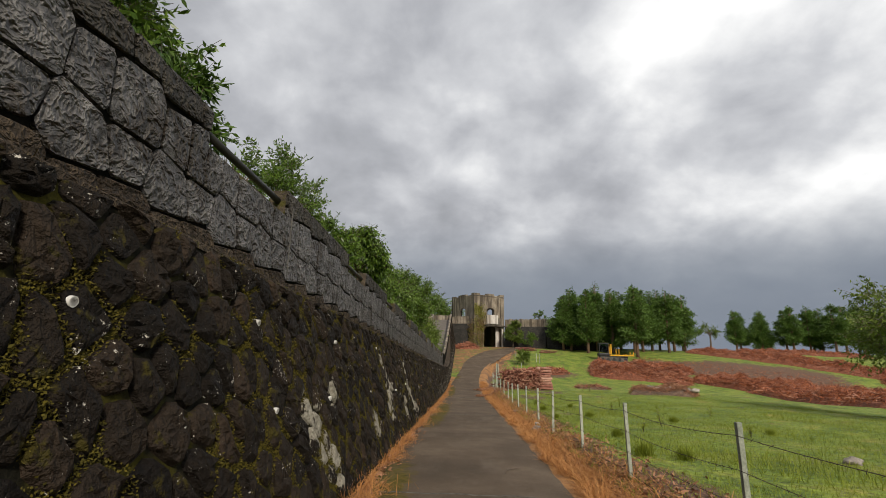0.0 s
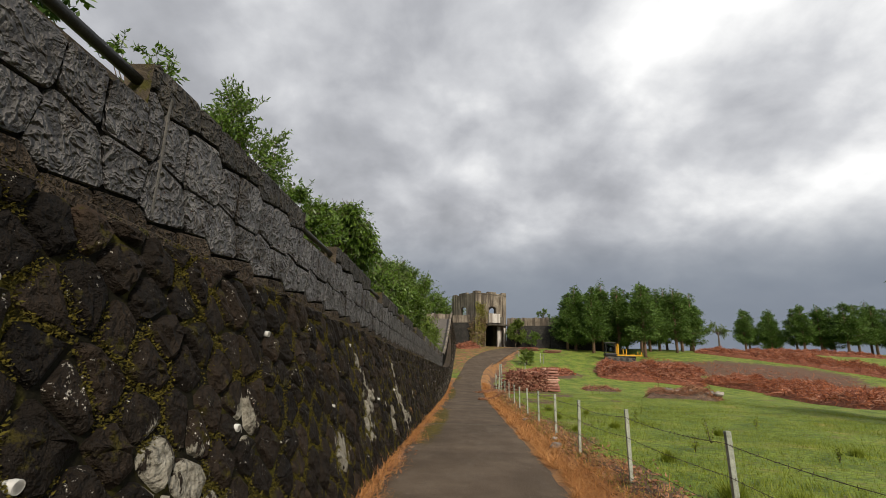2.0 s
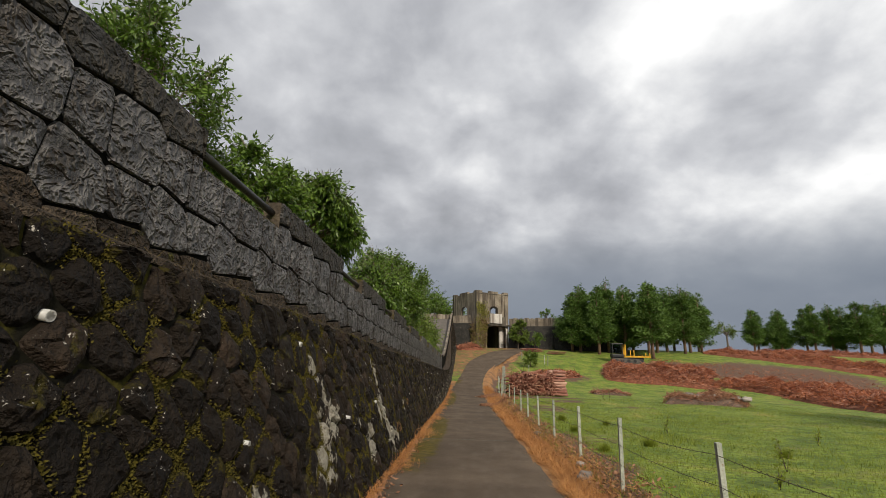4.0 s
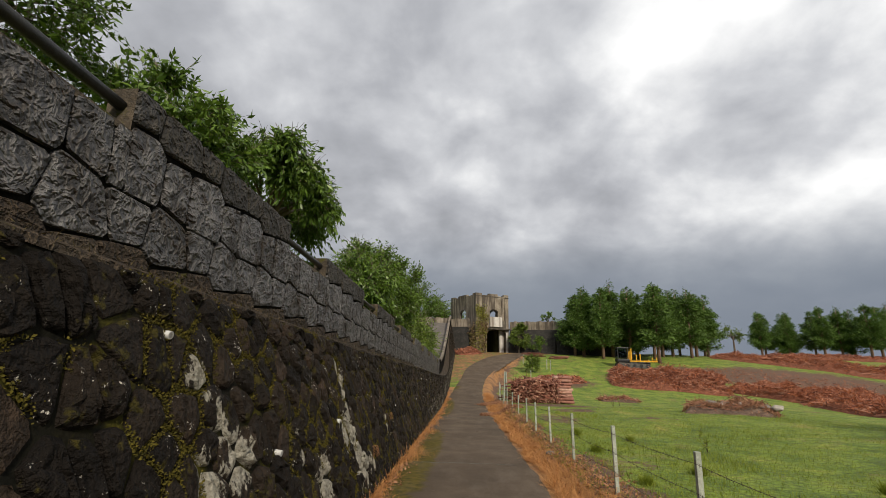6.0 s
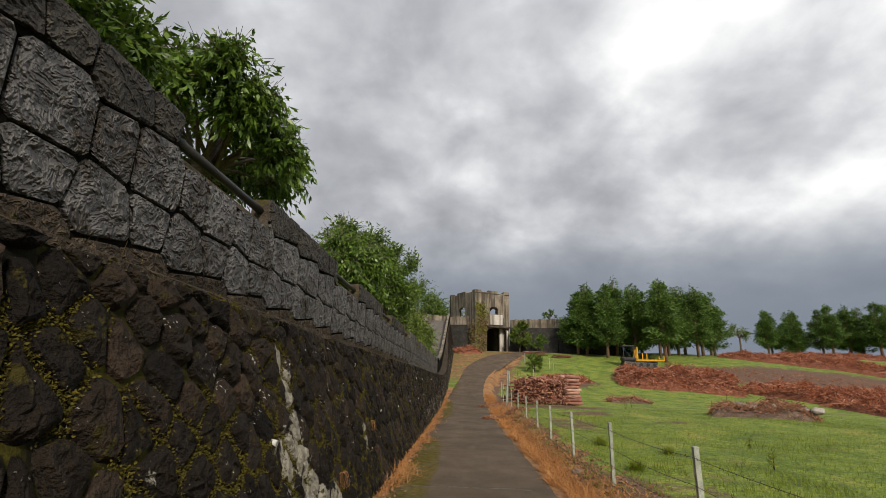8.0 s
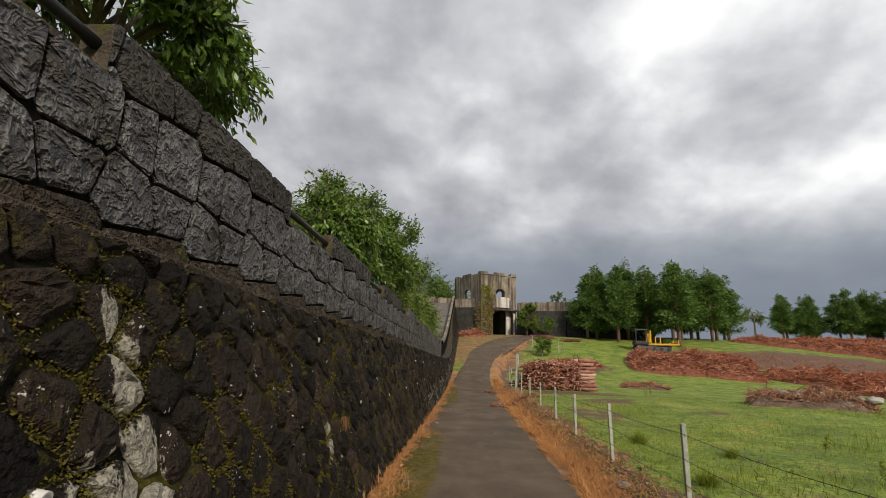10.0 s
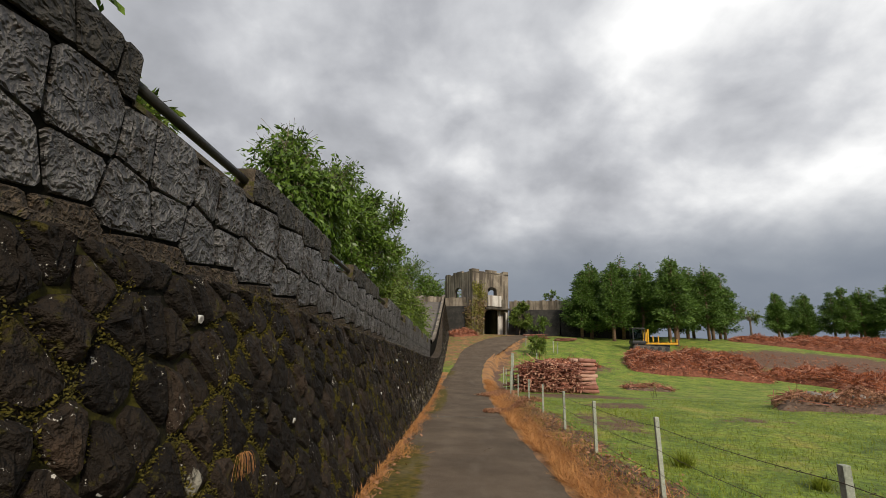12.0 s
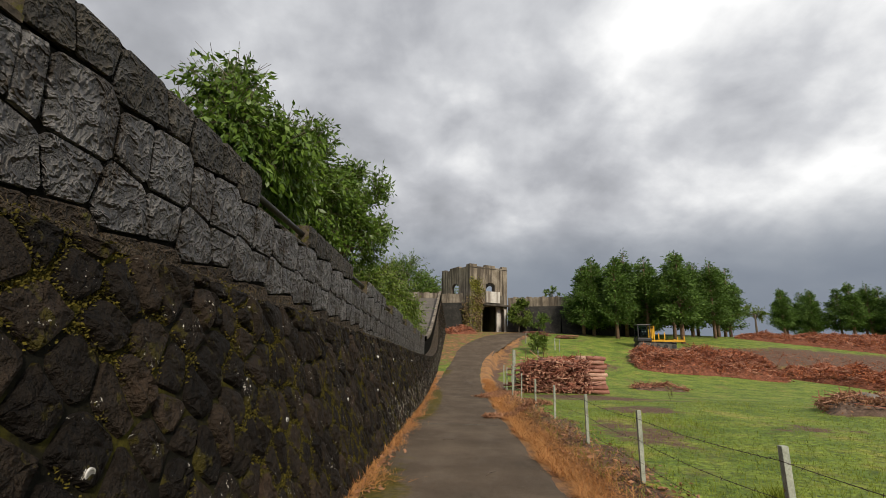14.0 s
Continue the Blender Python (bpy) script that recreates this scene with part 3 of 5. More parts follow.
def build_wall():
    wall = thing("retaining_wall", pose(0, 0, 0), "long dark stone retaining wall with moss and a concrete parapet", "wall", kind="structure")
    ys = np.arange(-12, 80.2, 0.4)
    v = []
    for y in ys:
        H = ledge(y) - road_z(y)
        prof = [batter(y, -0.4), batter(y, H * 0.5, -0.015), batter(y, H - 0.03, -0.015), (BACK_X, y, ledge(y) - 0.02), (BACK_X, y, road_z(y) - 0.5)]
        v += prof
    f = [(5 * i + k, 5 * i + k + 5, 5 * i + k + 6, 5 * i + k + 1) for i in range(len(ys) - 1) for k in range(4)]
    f = [q[::-1] for q in f]
    mesh_part("wall_core", v, f, M_MORTAR, wall, "mossy mortar between the stones")
    # sloped concrete ledge at the foot of the parapet
    v = []
    for y in ys:
        H = ledge(y) - road_z(y)
        bx, _, bz = batter(y, H - 0.03, 0.012)
        v += [(bx, y, bz - 0.05), (bx, y, bz), (WALL_X - 0.03, y, ledge(y) + 0.03), (WALL_X - 0.03, y, ledge(y) - 0.1)]
    f = [(4 * i + k, 4 * i + k + 1, 4 * i + k + 5, 4 * i + k + 4) for i in range(len(ys) - 1) for k in range(3)]
    mesh_part("ledge", v, f, M_PANEL_LOW, wall, "mossy sloped concrete ledge")
    # parapet slab, low line
    v = []
    for y in ys:
        t = top(y) - (MERLON_H if y < 50.5 else 0.0)
        v += [(WALL_X - 0.022, y, ledge(y) - 0.1), (WALL_X - 0.022, y, t), (BACK_X, y, t), (BACK_X, y, ledge(y) - 0.1)]
    f = [(4 * i + k, 4 * i + k + 1, 4 * i + k + 5, 4 * i + k + 4) for i in range(len(ys) - 1) for k in range(3)]
    mesh_part("parapet", v, f, M_GROOVE, wall, "dark joints of the parapet")
    for a, b in MERLONS:
        bm = bmesh.new()
        for q in box(bm, BACK_X, WALL_X - 0.022, a, b, 0, 1):
            q.co.z = top(q.co.y) if q.co.z > 0.5 else top(q.co.y) - MERLON_H - 0.02
        bm.normal_update()
        for fc in bm.faces:
            fc.material_index = int(fc.normal.x > 0.9)
        part("merlon", bm, (M_COPE, M_GROOVE), wall, "raised merlon with a bare brown end face")
        bm = bmesh.new()
        for q in box(bm, WALL_X - 0.03, WALL_X + 0.012, a + 0.17, a + 0.195, 0, 1, 0.006):
            q.co.z = top(a) - 0.06 if q.co.z > 0.5 else ledge(a) + 0.12
        if 5 < a < 6:
            part("caulk_strip", bm, M_CAULK, wall, "crumbling pale caulk strip")
        else:
            bm.free()
    # coping along the low line between merlons
    gaps = [(MERLONS[i][1], MERLONS[i + 1][0]) for i in range(len(MERLONS) - 1)]
    for a, b in gaps:
        bm = bmesh.new()
        for q in box(bm, BACK_X, WALL_X - 0.004, a + 0.003, b - 0.003, 0, 1):
            q.co.z = top(q.co.y) - MERLON_H + (0.012 if q.co.z > 0.5 else -0.03)
        part("coping", bm, M_COPE, wall)
        # pipe rail from merlon to merlon
        bm = bmesh.new()
        tube(bm, [(WALL_X - 0.12, a - 0.05, top(a) - 0.13), (WALL_X - 0.12, b + 0.05, top(b) - 0.13)], 0.040, 10)
        part("pipe_rail", bm, M_RAIL, wall, "dark steel pipe rail")
    rnd = random.Random(5)

    # stamped panels
    def on_panel(y, z, n):
        return (WALL_X + n, y, z)

    zones = []
    for i, (a, b) in enumerate(MERLONS):
        zones.append((a, b, 0.0))
        if i + 1 < len(MERLONS):
            zones.append((b, MERLONS[i + 1][0], MERLON_H))
    near, rest_v, rest_f = 0, [], []
    for k in range(-17, 49):
        y0 = 9.5 + (0.839 if k >= 0 else 0.822) * k
        if not -4.5 < y0 < 48:
            continue
        for outline in STAMP:
            shape = [(y0 + 0.835 * u + rnd.uniform(-0.008, 0.008), h + rnd.uniform(-0.008, 0.008)) for u, h in outline]
            shape = inset(shape, 0.010)
            ymid = sum(p[0] for p in shape) / len(shape)
            tall = max(h for _, h in shape) > 0.78
            for a, b, cut in zones if tall else ((-5, 49, 0.0),):
                if max(p[0] for p in shape) < a or min(p[0] for p in shape) > b:
                    continue
                q = clip(clip(shape, -1, 0, -a), 1, 0, b)
                if len(q) < 3:
                    continue
                # heights over the ledge line, which falls along the wall
                q = [(y, ledge(y) + h) for y, h in q]
                if tall:
                    ta, tb = top(a) - cut, top(b) - cut
                    g = (tb - ta) / (b - a)
                    q = clip(q, -g, 1, ta - g * a)
                if len(q) < 3 or area(q) < 0.004:
                    continue
                high = tall and sum(p[1] for p in q) / len(q) - ledge(ymid) > 0.95
                low = max(h for _, h in shape) < 0.2
                q = ccw(soften(q, 0.10), on_panel)
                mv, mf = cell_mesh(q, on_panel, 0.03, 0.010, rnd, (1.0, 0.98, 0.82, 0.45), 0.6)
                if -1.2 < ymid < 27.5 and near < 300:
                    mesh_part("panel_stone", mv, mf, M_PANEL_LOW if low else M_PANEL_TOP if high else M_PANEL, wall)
                    near += 1
                else:
                    o = len(rest_v)
                    rest_v += mv
                    rest_f += [tuple(o + i for i in g) for g in mf]
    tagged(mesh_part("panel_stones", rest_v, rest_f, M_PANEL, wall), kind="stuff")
    # rubble stones of the battered base
    seeds, y, col = [], -6.0, 0
    while y < 80:
        H = ledge(y) - road_z(y)
        h = -0.12 + (col % 2) * 0.21
        while h < H + 0.25:
            seeds.append((y + rnd.uniform(-0.075, 0.075), h + rnd.uniform(-0.075, 0.075)))
            h += rnd.uniform(0.36, 0.47)
        y += 0.20
        col += 1
    # pale crusts: place along the wall and up it, half width, half height
    crusts = np.array(((5.15, 1.0, 0.10, 0.30), (5.45, 0.75, 0.14, 0.45), (5.8, 0.5, 0.12, 0.35), (6.25, 1.2, 0.08, 0.2), (10.62, 1.72, 0.10, 0.17), (10.85, 1.42, 0.07, 0.2), (11.0, 1.12, 0.16, 0.24), (10.55, 1.08, 0.07, 0.2), (10.4, 0.72, 0.25, 0.22), (12.3, 1.05, 0.05, 0.2), (14.42, 1.85, 0.06, 0.25), (14.45, 1.5, 0.10, 0.3), (14.5, 1.1, 0.14, 0.4), (14.62, 0.6, 0.2, 0.4), (14.15, 1.0, 0.12, 0.3), (14.9, 0.4, 0.14, 0.25), (15.4, 0.45, 0.12, 0.2), (17.4, 0.8, 0.06, 0.25), (8.6, 0.6, 0.2, 0.25), (12.9, 0.6, 0.2, 0.3)))

    def lichen(ob):
        co = np.empty(len(ob.data.vertices) * 3)
        ob.data.vertices.foreach_get("co", co)
        co = co.reshape(-1, 3)
        h = co[:, 2] - np.interp(co[:, 1], STEP_Y, LINES[2])
        f = np.zeros(len(co))
        for cy, ch, ry, rh in crusts:
            f = np.maximum(f, 1.35 * np.exp(-(((co[:, 1] - cy) / (1.45 * ry)) ** 2 + ((h - ch) / rh) ** 2)))
        f = np.maximum(f, 0.46 * sm(23, 29, co[:, 1]) * (1 - sm(0.7, 1.2, h)))
        at = ob.data.attributes.new("crust", "FLOAT", "POINT")
        at.data.foreach_set("value", f.astype(np.float32))
        return ob

    near, rest_v, rest_f, edges = 0, [], [], []
    for (sy, sh), poly in zip(seeds, cells(seeds, 0.024, 0.5)):
        H = ledge(sy) - road_z(sy)
        poly = clip(clip(poly, 0, 1, H - 0.05), 0, -1, 0.06) if len(poly) > 2 else poly
        if len(poly) < 3 or area(poly) < 0.008:
            continue
        q = ccw(soften(poly, 0.17), batter)
        mv, mf = cell_mesh(q, batter, 0.03, rnd.uniform(0.020, 0.060), rnd, (1.0, 0.90, 0.66, 0.34), 0.35)
        if 1.0 < sy < 36:
            edges += [(p, r) for p, r in zip(poly, poly[1:] + poly[:1])]
        if 2.2 < sy < 15.2 and near < 300:
            lichen(mesh_part("stone", mv, mf, M_STONE, wall))
            near += 1
        else:
            o = len(rest_v)
            rest_v += mv
            rest_f += [tuple(o + i for i in g) for g in mf]
    tagged(lichen(mesh_part("rubble", rest_v, rest_f, M_STONE, wall)), kind="stuff")
    # cushions of moss that fill the joints in patches
    rng = np.random.default_rng(55)
    root, way = [], []
    for (py, ph), (qy, qh) in edges:
        for t in rng.uniform(0, 1, int((420 if py < 14 else 300) * math.hypot(qy - py, qh - ph))):
            y, h = py + (qy - py) * t, ph + (qh - ph) * t
            grow_here = noise.noise(Vector((y * 1.3, h * 1.3, 3.0))) + 0.5 * noise.noise(Vector((y * 4.1, h * 4.1, 9.0))) - 0.2 * abs(h - 0.9)
            if grow_here > -0.18 + 0.26 * rng.uniform():
                root.append(batter(y + rng.normal() * 0.017, h + rng.normal() * 0.017, -0.012 + rng.uniform(0, 0.034)))
                way.append(rng.normal(size=3) * 0.7 + np.array([0.55, 0, 0.25]))
    way = np.array(way) / np.linalg.norm(way, axis=1)[:, None]
    n = len(root)
    tagged(fast_mesh("moss", leaf_quads(np.array(root), way, rng.uniform(0.010, 0.026, n), rng.uniform(0.007, 0.015, n), rng), 4, M_MOSS, wall, "yellow-green moss in the joints"), kind="stuff")
    # weeds and dry stems on the ledge
    n = 5200
    y = rng.uniform(0.5, 40, n)
    y = y[np.sin(y * 1.7) + np.sin(y * 0.63 + 1) + rng.normal(size=n) * 0.6 > 0.2]
    n = len(y)
    root = np.array([(batter(v, ledge(v) - road_z(v) - 0.03)[0] - rng.uniform(0, 0.06), v, ledge(v) + rng.uniform(-0.06, 0.02)) for v in y])
    way = rng.normal(size=(n, 3)) * np.array([0.5, 0.9, 0.5]) + np.array([0.5, 0, -0.25])
    way /= np.linalg.norm(way, axis=1)[:, None]
    tagged(fast_mesh("ledge_weeds", blades(root, way, rng.uniform(0.02, 0.11, n), rng.uniform(0.003, 0.007, n), rng), 4, M_LEDGE_WEED, wall, "dry brown stems and moss on the ledge"), kind="stuff")
    # drain pipes in two rows
    for y, z in ((2.13, 1.72), (4.26, 1.77), (6.95, 1.67), (10.33, 1.64), (12.74, 1.53), (15.2, 1.49), (17.75, 1.33), (20.44, 1.27), (22.6, 1.04), (25.44, 0.86), (28, 0.8), (30.6, 0.68), (33.2, 0.6), (36, 0.5), (2.88, 1.03), (6.07, 0.95), (8.65, 0.84), (11.8, 0.66), (13.95, 0.69), (16.7, 0.53), (19.15, 0.46), (21.6, 0.33), (24.2, 0.25), (26.9, 0.15), (29.4, 0.1), (4.32, 0.99)):
        x, _, _ = batter(y, z - road_z(y))
        bm = bmesh.new()
        out = [(x - 0.04, y, z + 0.005), (x + 0.044, y, z - 0.006)]
        r0 = tube(bm, out, 0.028, 14, False)
        r1 = tube(bm, out[::-1], 0.021, 14, False)
        for k in range(14):
            bm.faces.new((r0[1][k], r0[1][(k + 1) % 14], r1[0][(-k - 1) % 14], r1[0][-k % 14]))
        bmesh.ops.recalc_face_normals(bm, faces=bm.faces)
        pipe = part("drain_pipe", bm, M_PVC, wall, "stub of white plastic drain pipe")
        bm = bmesh.new()
        bmesh.ops.create_circle(bm, cap_ends=True, segments=12, radius=0.022, matrix=Matrix.Translation((x + 0.03, y, z - 0.003)) @ pose(0, 0, 0, 0, 90, 0))
        part("bore", bm, M_HOLE, pipe)


build_wall()


# ---- wire fence ----
POSTS = ((2.22, 1.3), (2.22, 4.05), (2.26, 6.82), (2.27, 9.45), (2.2, 12.1), (2.27, 14.82), (2.28, 17.7), (2.32, 20.55), (2.35, 23.4), (2.4, 26.1), (2.42, 29.1), (2.45, 32.2), (2.48, 35.6), (2.5, 38.6), (2.55, 41.5), (2.7, 44.5))


def post_top(y):
    return 1.19 - 0.0385 * y if y < 24 else max(0.27 - 0.02 * (y - 24), 0.12)


def build_fence():
    rnd = random.Random(3)
    fence = thing("wire_fence", pose(0, 0, 0), "barbed wire fence on pale weathered posts beside the lane", "fence")
    tops = []
    for x, y in POSTS:
        z0, z1 = gz(x, y) - 0.25, post_top(y)
        lx, ly = rnd.uniform(-0.02, 0.02), rnd.uniform(-0.03, 0.03)
        bm = bmesh.new()
        w = rnd.uniform(0.021, 0.028)
        for q in box(bm, x - w, x + w, y - w, y + w, z0, z1, 0.006):
            t = (q.co.z - z0) / (z1 - z0)
            q.co.x += lx * t + 0.004 * math.sin(q.co.z * 9 + x)
            q.co.y += ly * t
        part("post", bm, M_POST, fence)
        tops.append((x + lx, y + ly, z1))
    for k, drop in enumerate((0.10, 0.36, 0.62, 0.86)):
        for i, ((x0, y0, z0), (x1, y1, z1)) in enumerate(zip(tops, tops[1:])):
            bm = bmesh.new()
            pts = []
            sag = rnd.uniform(0.02, 0.05)
            for s in range(9):
                t = s / 8
                pts.append((x0 + (x1 - x0) * t - 0.04, y0 + (y1 - y0) * t, z0 + (z1 - z0) * t - drop - sag * 4 * t * (1 - t)))
            tube(bm, pts, 0.0028, 4, False)
            if i < 9:
                for s in range(1, 24):
                    t = s / 24
                    p = Vector((x0 + (x1 - x0) * t - 0.04, y0 + (y1 - y0) * t, z0 + (z1 - z0) * t - drop - sag * 4 * t * (1 - t)))
                    d = Vector((rnd.uniform(-1, 1), 0.3, rnd.uniform(-1, 1))).normalized() * 0.018
                    tube(bm, [p - d, p + d], 0.0022, 3, False)
            part("wire", bm, M_WIRE, fence)


build_fence()


M_BARK = surface("grey_bark", ((0.25, (0.06, 0.045, 0.032)), (0.5, (0.13, 0.10, 0.075)), (0.8, (0.24, 0.19, 0.14))), 5, 0.9, 0.8, 30, 0.4)
M_CEDARBARK = surface("reddish_conifer_bark", ((0.25, (0.08, 0.048, 0.032)), (0.5, (0.19, 0.115, 0.080)), (0.8, (0.32, 0.21, 0.15))), 5, 0.9, 0.8, 30, 0.4)
M_LEAF = leaf_mat("broad_leaf", (0.018, 0.050, 0.007), (0.16, 0.255, 0.034), 0.38, 0.22)
M_LEAF_DARK = leaf_mat("shrub_leaf", (0.018, 0.050, 0.008), (0.105, 0.18, 0.026), 0.45, 0.2)
M_LEAF_BRIGHT = leaf_mat("young_leaf", (0.045, 0.095, 0.012), (0.19, 0.25, 0.04), 0.45, 0.3)
M_CEDAR = leaf_mat("cedar_spray", (0.018, 0.050, 0.010), (0.15, 0.25, 0.042), 0.6, 0.25)
M_DEAD = leaf_mat("dry_cedar_spray", (0.11, 0.031, 0.013), (0.58, 0.20, 0.085), 0.8, 0.1)
M_TWIG = surface("reddish_branch", ((0.25, (0.11, 0.036, 0.021)), (0.5, (0.30, 0.11, 0.068)), (0.8, (0.56, 0.31, 0.21))), 3, 0.9, 0.3, 40, 0.3, 0.6)


def broad_tree(name, x, y, height, crown, leaves, leaf, material, seed, label, droop=0.5, lumps=26, trunk=0.14, base=None):
    """crown: (cx, cy, cz, rx, ry, rz) with heights over the foot."""
    rng = np.random.default_rng(seed)
    z = gz(x, y) if base is None else base
    tree = thing(name, pose(x, y, z), label, "tree")
    cx, cy, cz, rx, ry, rz = crown
    ctr = []
    while len(ctr) < lumps:
        d = unit(rng.normal(size=3))
        if d[2] < -0.75:
            continue
        r = rng.uniform(0.3, 1.0) ** 0.6 * rng.uniform(0.7, 0.98)
        ctr.append(np.array([cx, cy, cz]) + d * r * np.array([rx, ry, rz]))
    bm = bmesh.new()
    fork = Vector((cx * 0.45, cy * 0.45, max(cz - rz * 0.7, height * 0.22)))
    tube(bm, [(0, 0, -0.3), (fork.x * 0.4, fork.y * 0.5, fork.z * 0.5), fork, (cx * 0.8, cy * 0.8, cz)], [trunk * 1.25, trunk, trunk * 0.8, trunk * 0.35], 9)
    for c in ctr:
        s = fork.lerp(Vector((cx, cy, cz)) * 0.8, float(rng.uniform(0, 0.9)))
        m = s.lerp(Vector(c), 0.55) + Vector((0, 0, 0.12 * rz))
        tube(bm, [s, m, c], [trunk * 0.32, trunk * 0.2, trunk * 0.05], 5)
    part("trunk", bm, M_BARK, tree)
    # twigs fan out of each lump and carry the leaves
    lump = min(rx, ry, rz) * 0.50
    run = 12
    per = max(4, leaves // (lumps * run))
    c = np.repeat(np.array(ctr), per, 0)
    n = len(c)
    mid = np.array([cx, cy, cz])
    d = unit(unit(rng.normal(size=(n, 3))) + 0.75 * unit(c - mid) + np.array([0, 0, 0.35 - 0.3 * droop]))
    L = lump * rng.uniform(0.55, 1.35, n)
    root = c + rng.normal(size=(n, 3)) * lump * 0.16
    tagged(fast_mesh("twigwork", sticks(root, d, L * 0.95, np.full(n, leaf * 0.035)), 4, M_BARK, tree), kind="stuff")
    t = np.tile(np.linspace(0.18, 1.0, run), n) + rng.uniform(-0.04, 0.04, n * run)
    D, LL = np.repeat(d, run, 0), np.repeat(L, run)
    pts = np.repeat(root, run, 0) + D * (t * LL)[:, None] - np.array([0, 0, 1.0]) * (0.22 * droop * LL * t * t)[:, None]
    way = unit(D * 0.55 + unit(rng.normal(size=(n * run, 3))) * 0.75 - np.array([0, 0, 0.75 * droop]))
    k = n * run
    q = leaf_quads(pts, way, leaf * rng.uniform(0.6, 1.2, k), leaf * rng.uniform(0.26, 0.44, k), rng)
    fast_mesh("crown", q, 4, material, tree)
    return tree


def cedar(height, radius, seed, sprays=2600, bare=0.16):
    """A cedar at the origin: straight trunk, whorls of drooping sprays."""
    rng = np.random.default_rng(seed)
    tree = thing("conifer", pose(0, 0, 0), "tall green conifer with a ragged dense crown", "tree", "conifers behind the field")
    bm = bmesh.new()
    tube(bm, [(0, 0, -0.4), (0.05, 0, height * 0.3), (0, 0.06, height * 0.7), (0, 0, height * 0.97)], [0.24, 0.19, 0.1, 0.02], 8)
    t = bare + (1 - bare) * rng.uniform(0, 1, 84) ** 1.05
    arms = []
    for s in t:
        a = rng.uniform(0, 6.283)
        prof = min(1.0, 0.6 + 2.4 * (s - bare)) * (1 - s) ** 0.8 * (1.15 + 0.3 * math.sin(a * 2 + seed)) + 0.04
        r = radius * prof * rng.uniform(0.7, 1.2)
        end = np.array([math.cos(a) * r, math.sin(a) * r, s * height + 0.12 * r])
        arms.append((np.array([0, 0, s * height - 0.1 * r]), end, r))
        tube(bm, [(0, 0, s * height - 0.1 * r), tuple(end)], [0.045, 0.012], 4, False)
    part("trunk", bm, M_CEDARBARK, tree)
    pts, way = [], []
    w = np.array([a[2] for a in arms]) ** 1.3
    pick = rng.choice(len(arms), sprays, p=w / w.sum())
    for i in pick:
        s, e, r = arms[i]
        k = rng.uniform(0.25, 1.05)
        o = rng.normal(size=3) * np.array([0.36, 0.36, 0.26]) * (0.40 + 0.18 * r)
        pts.append(s + (e - s) * k + o)
        way.append(unit(unit(e - s) + unit(o) * 0.9 + rng.normal(size=3) * 0.35 + np.array([0, 0, -0.15])))
    pts, way = np.array(pts), np.array(way)
    n = len(pts)
    q = leaf_quads(pts, way, rng.uniform(0.20, 0.46, n), rng.uniform(0.08, 0.18, n), rng)
    fast_mesh("crown", q, 4, M_CEDAR, tree)
    return tree


# ---- trees on the terrace behind the parapet ----
broad_tree("broadleaf_tree", -5.5, 4.3, 5, (0.5, 0.3, 3.4, 1.2, 1.9, 1.7), 18000, 0.15, M_LEAF, 11, "dark green broadleaf tree leaning over the parapet", 0.7, 30)
broad_tree("broadleaf_tree", -5.2, -1.5, 5, (0.3, 0.4, 3.2, 1.6, 2.4, 1.9), 6000, 0.17, M_LEAF, 12, "dark green broadleaf tree behind the parapet", 0.7)
broad_tree("low_shrub", -3.8, 5.0, 3, (0.0, 0.0, 1.9, 0.7, 1.3, 1.1), 7500, 0.12, M_LEAF_DARK, 23, "low dark shrub just behind the parapet", 0.5, 16, 0.05)
broad_tree("slender_shrub", -4.0, 7.3, 4, (0, 0.1, 1.9, 0.4, 0.8, 1.1), 1500, 0.09, M_LEAF, 13, "slender shrub with thin upright twigs and small leaves", 0.1, 40, 0.05)
broad_tree("slender_shrub", -4.3, 10.4, 5, (0, 0.1, 2.8, 0.8, 1.2, 1.3), 7500, 0.10, M_LEAF, 27, "small-leaved shrub with thin twigs above the rail", 0.2, 48, 0.07)
broad_tree("broadleaf_tree", -4.6, 16.0, 5, (0.6, 0.7, 2.95, 1.2, 2.6, 1.0), 22000, 0.15, M_LEAF, 14, "spreading broadleaf tree with drooping leaves over the parapet", 1.2, 20)
broad_tree("low_shrub", -3.7, 17.8, 3, (0.2, 0.3, 1.0, 0.7, 1.3, 0.7), 4200, 0.15, M_LEAF_BRIGHT, 15, "low bright green shrub with drooping leaves", 1.0, 14, 0.07)
broad_tree("broadleaf_tree", -4.6, 24.6, 5, (0.3, 0.3, 2.9, 1.3, 1.8, 1.6), 19000, 0.17, M_LEAF, 16, "green tree with long hanging leaves behind the parapet", 1.1, 30)
broad_tree("broadleaf_tree", -4.7, 28.2, 5, (0.2, 0.2, 3.4, 1.4, 1.8, 1.8), 17000, 0.17, M_LEAF, 17, "green broadleaf tree behind the parapet", 0.7, 28)
broad_tree("broadleaf_tree", -3.8, 30.6, 6, (0.3, 0.3, 3.3, 1.2, 1.9, 2.2), 15000, 0.17, M_LEAF, 18, "dense dark green tree taller than the parapet", 0.3, 34)
broad_tree("low_shrub", -4.0, 18.9, 3, (0.0, 0.1, 1.4, 0.6, 0.9, 0.75), 3600, 0.16, M_LEAF, 25, "low dark shrub just behind the parapet", 0.6, 16, 0.05)
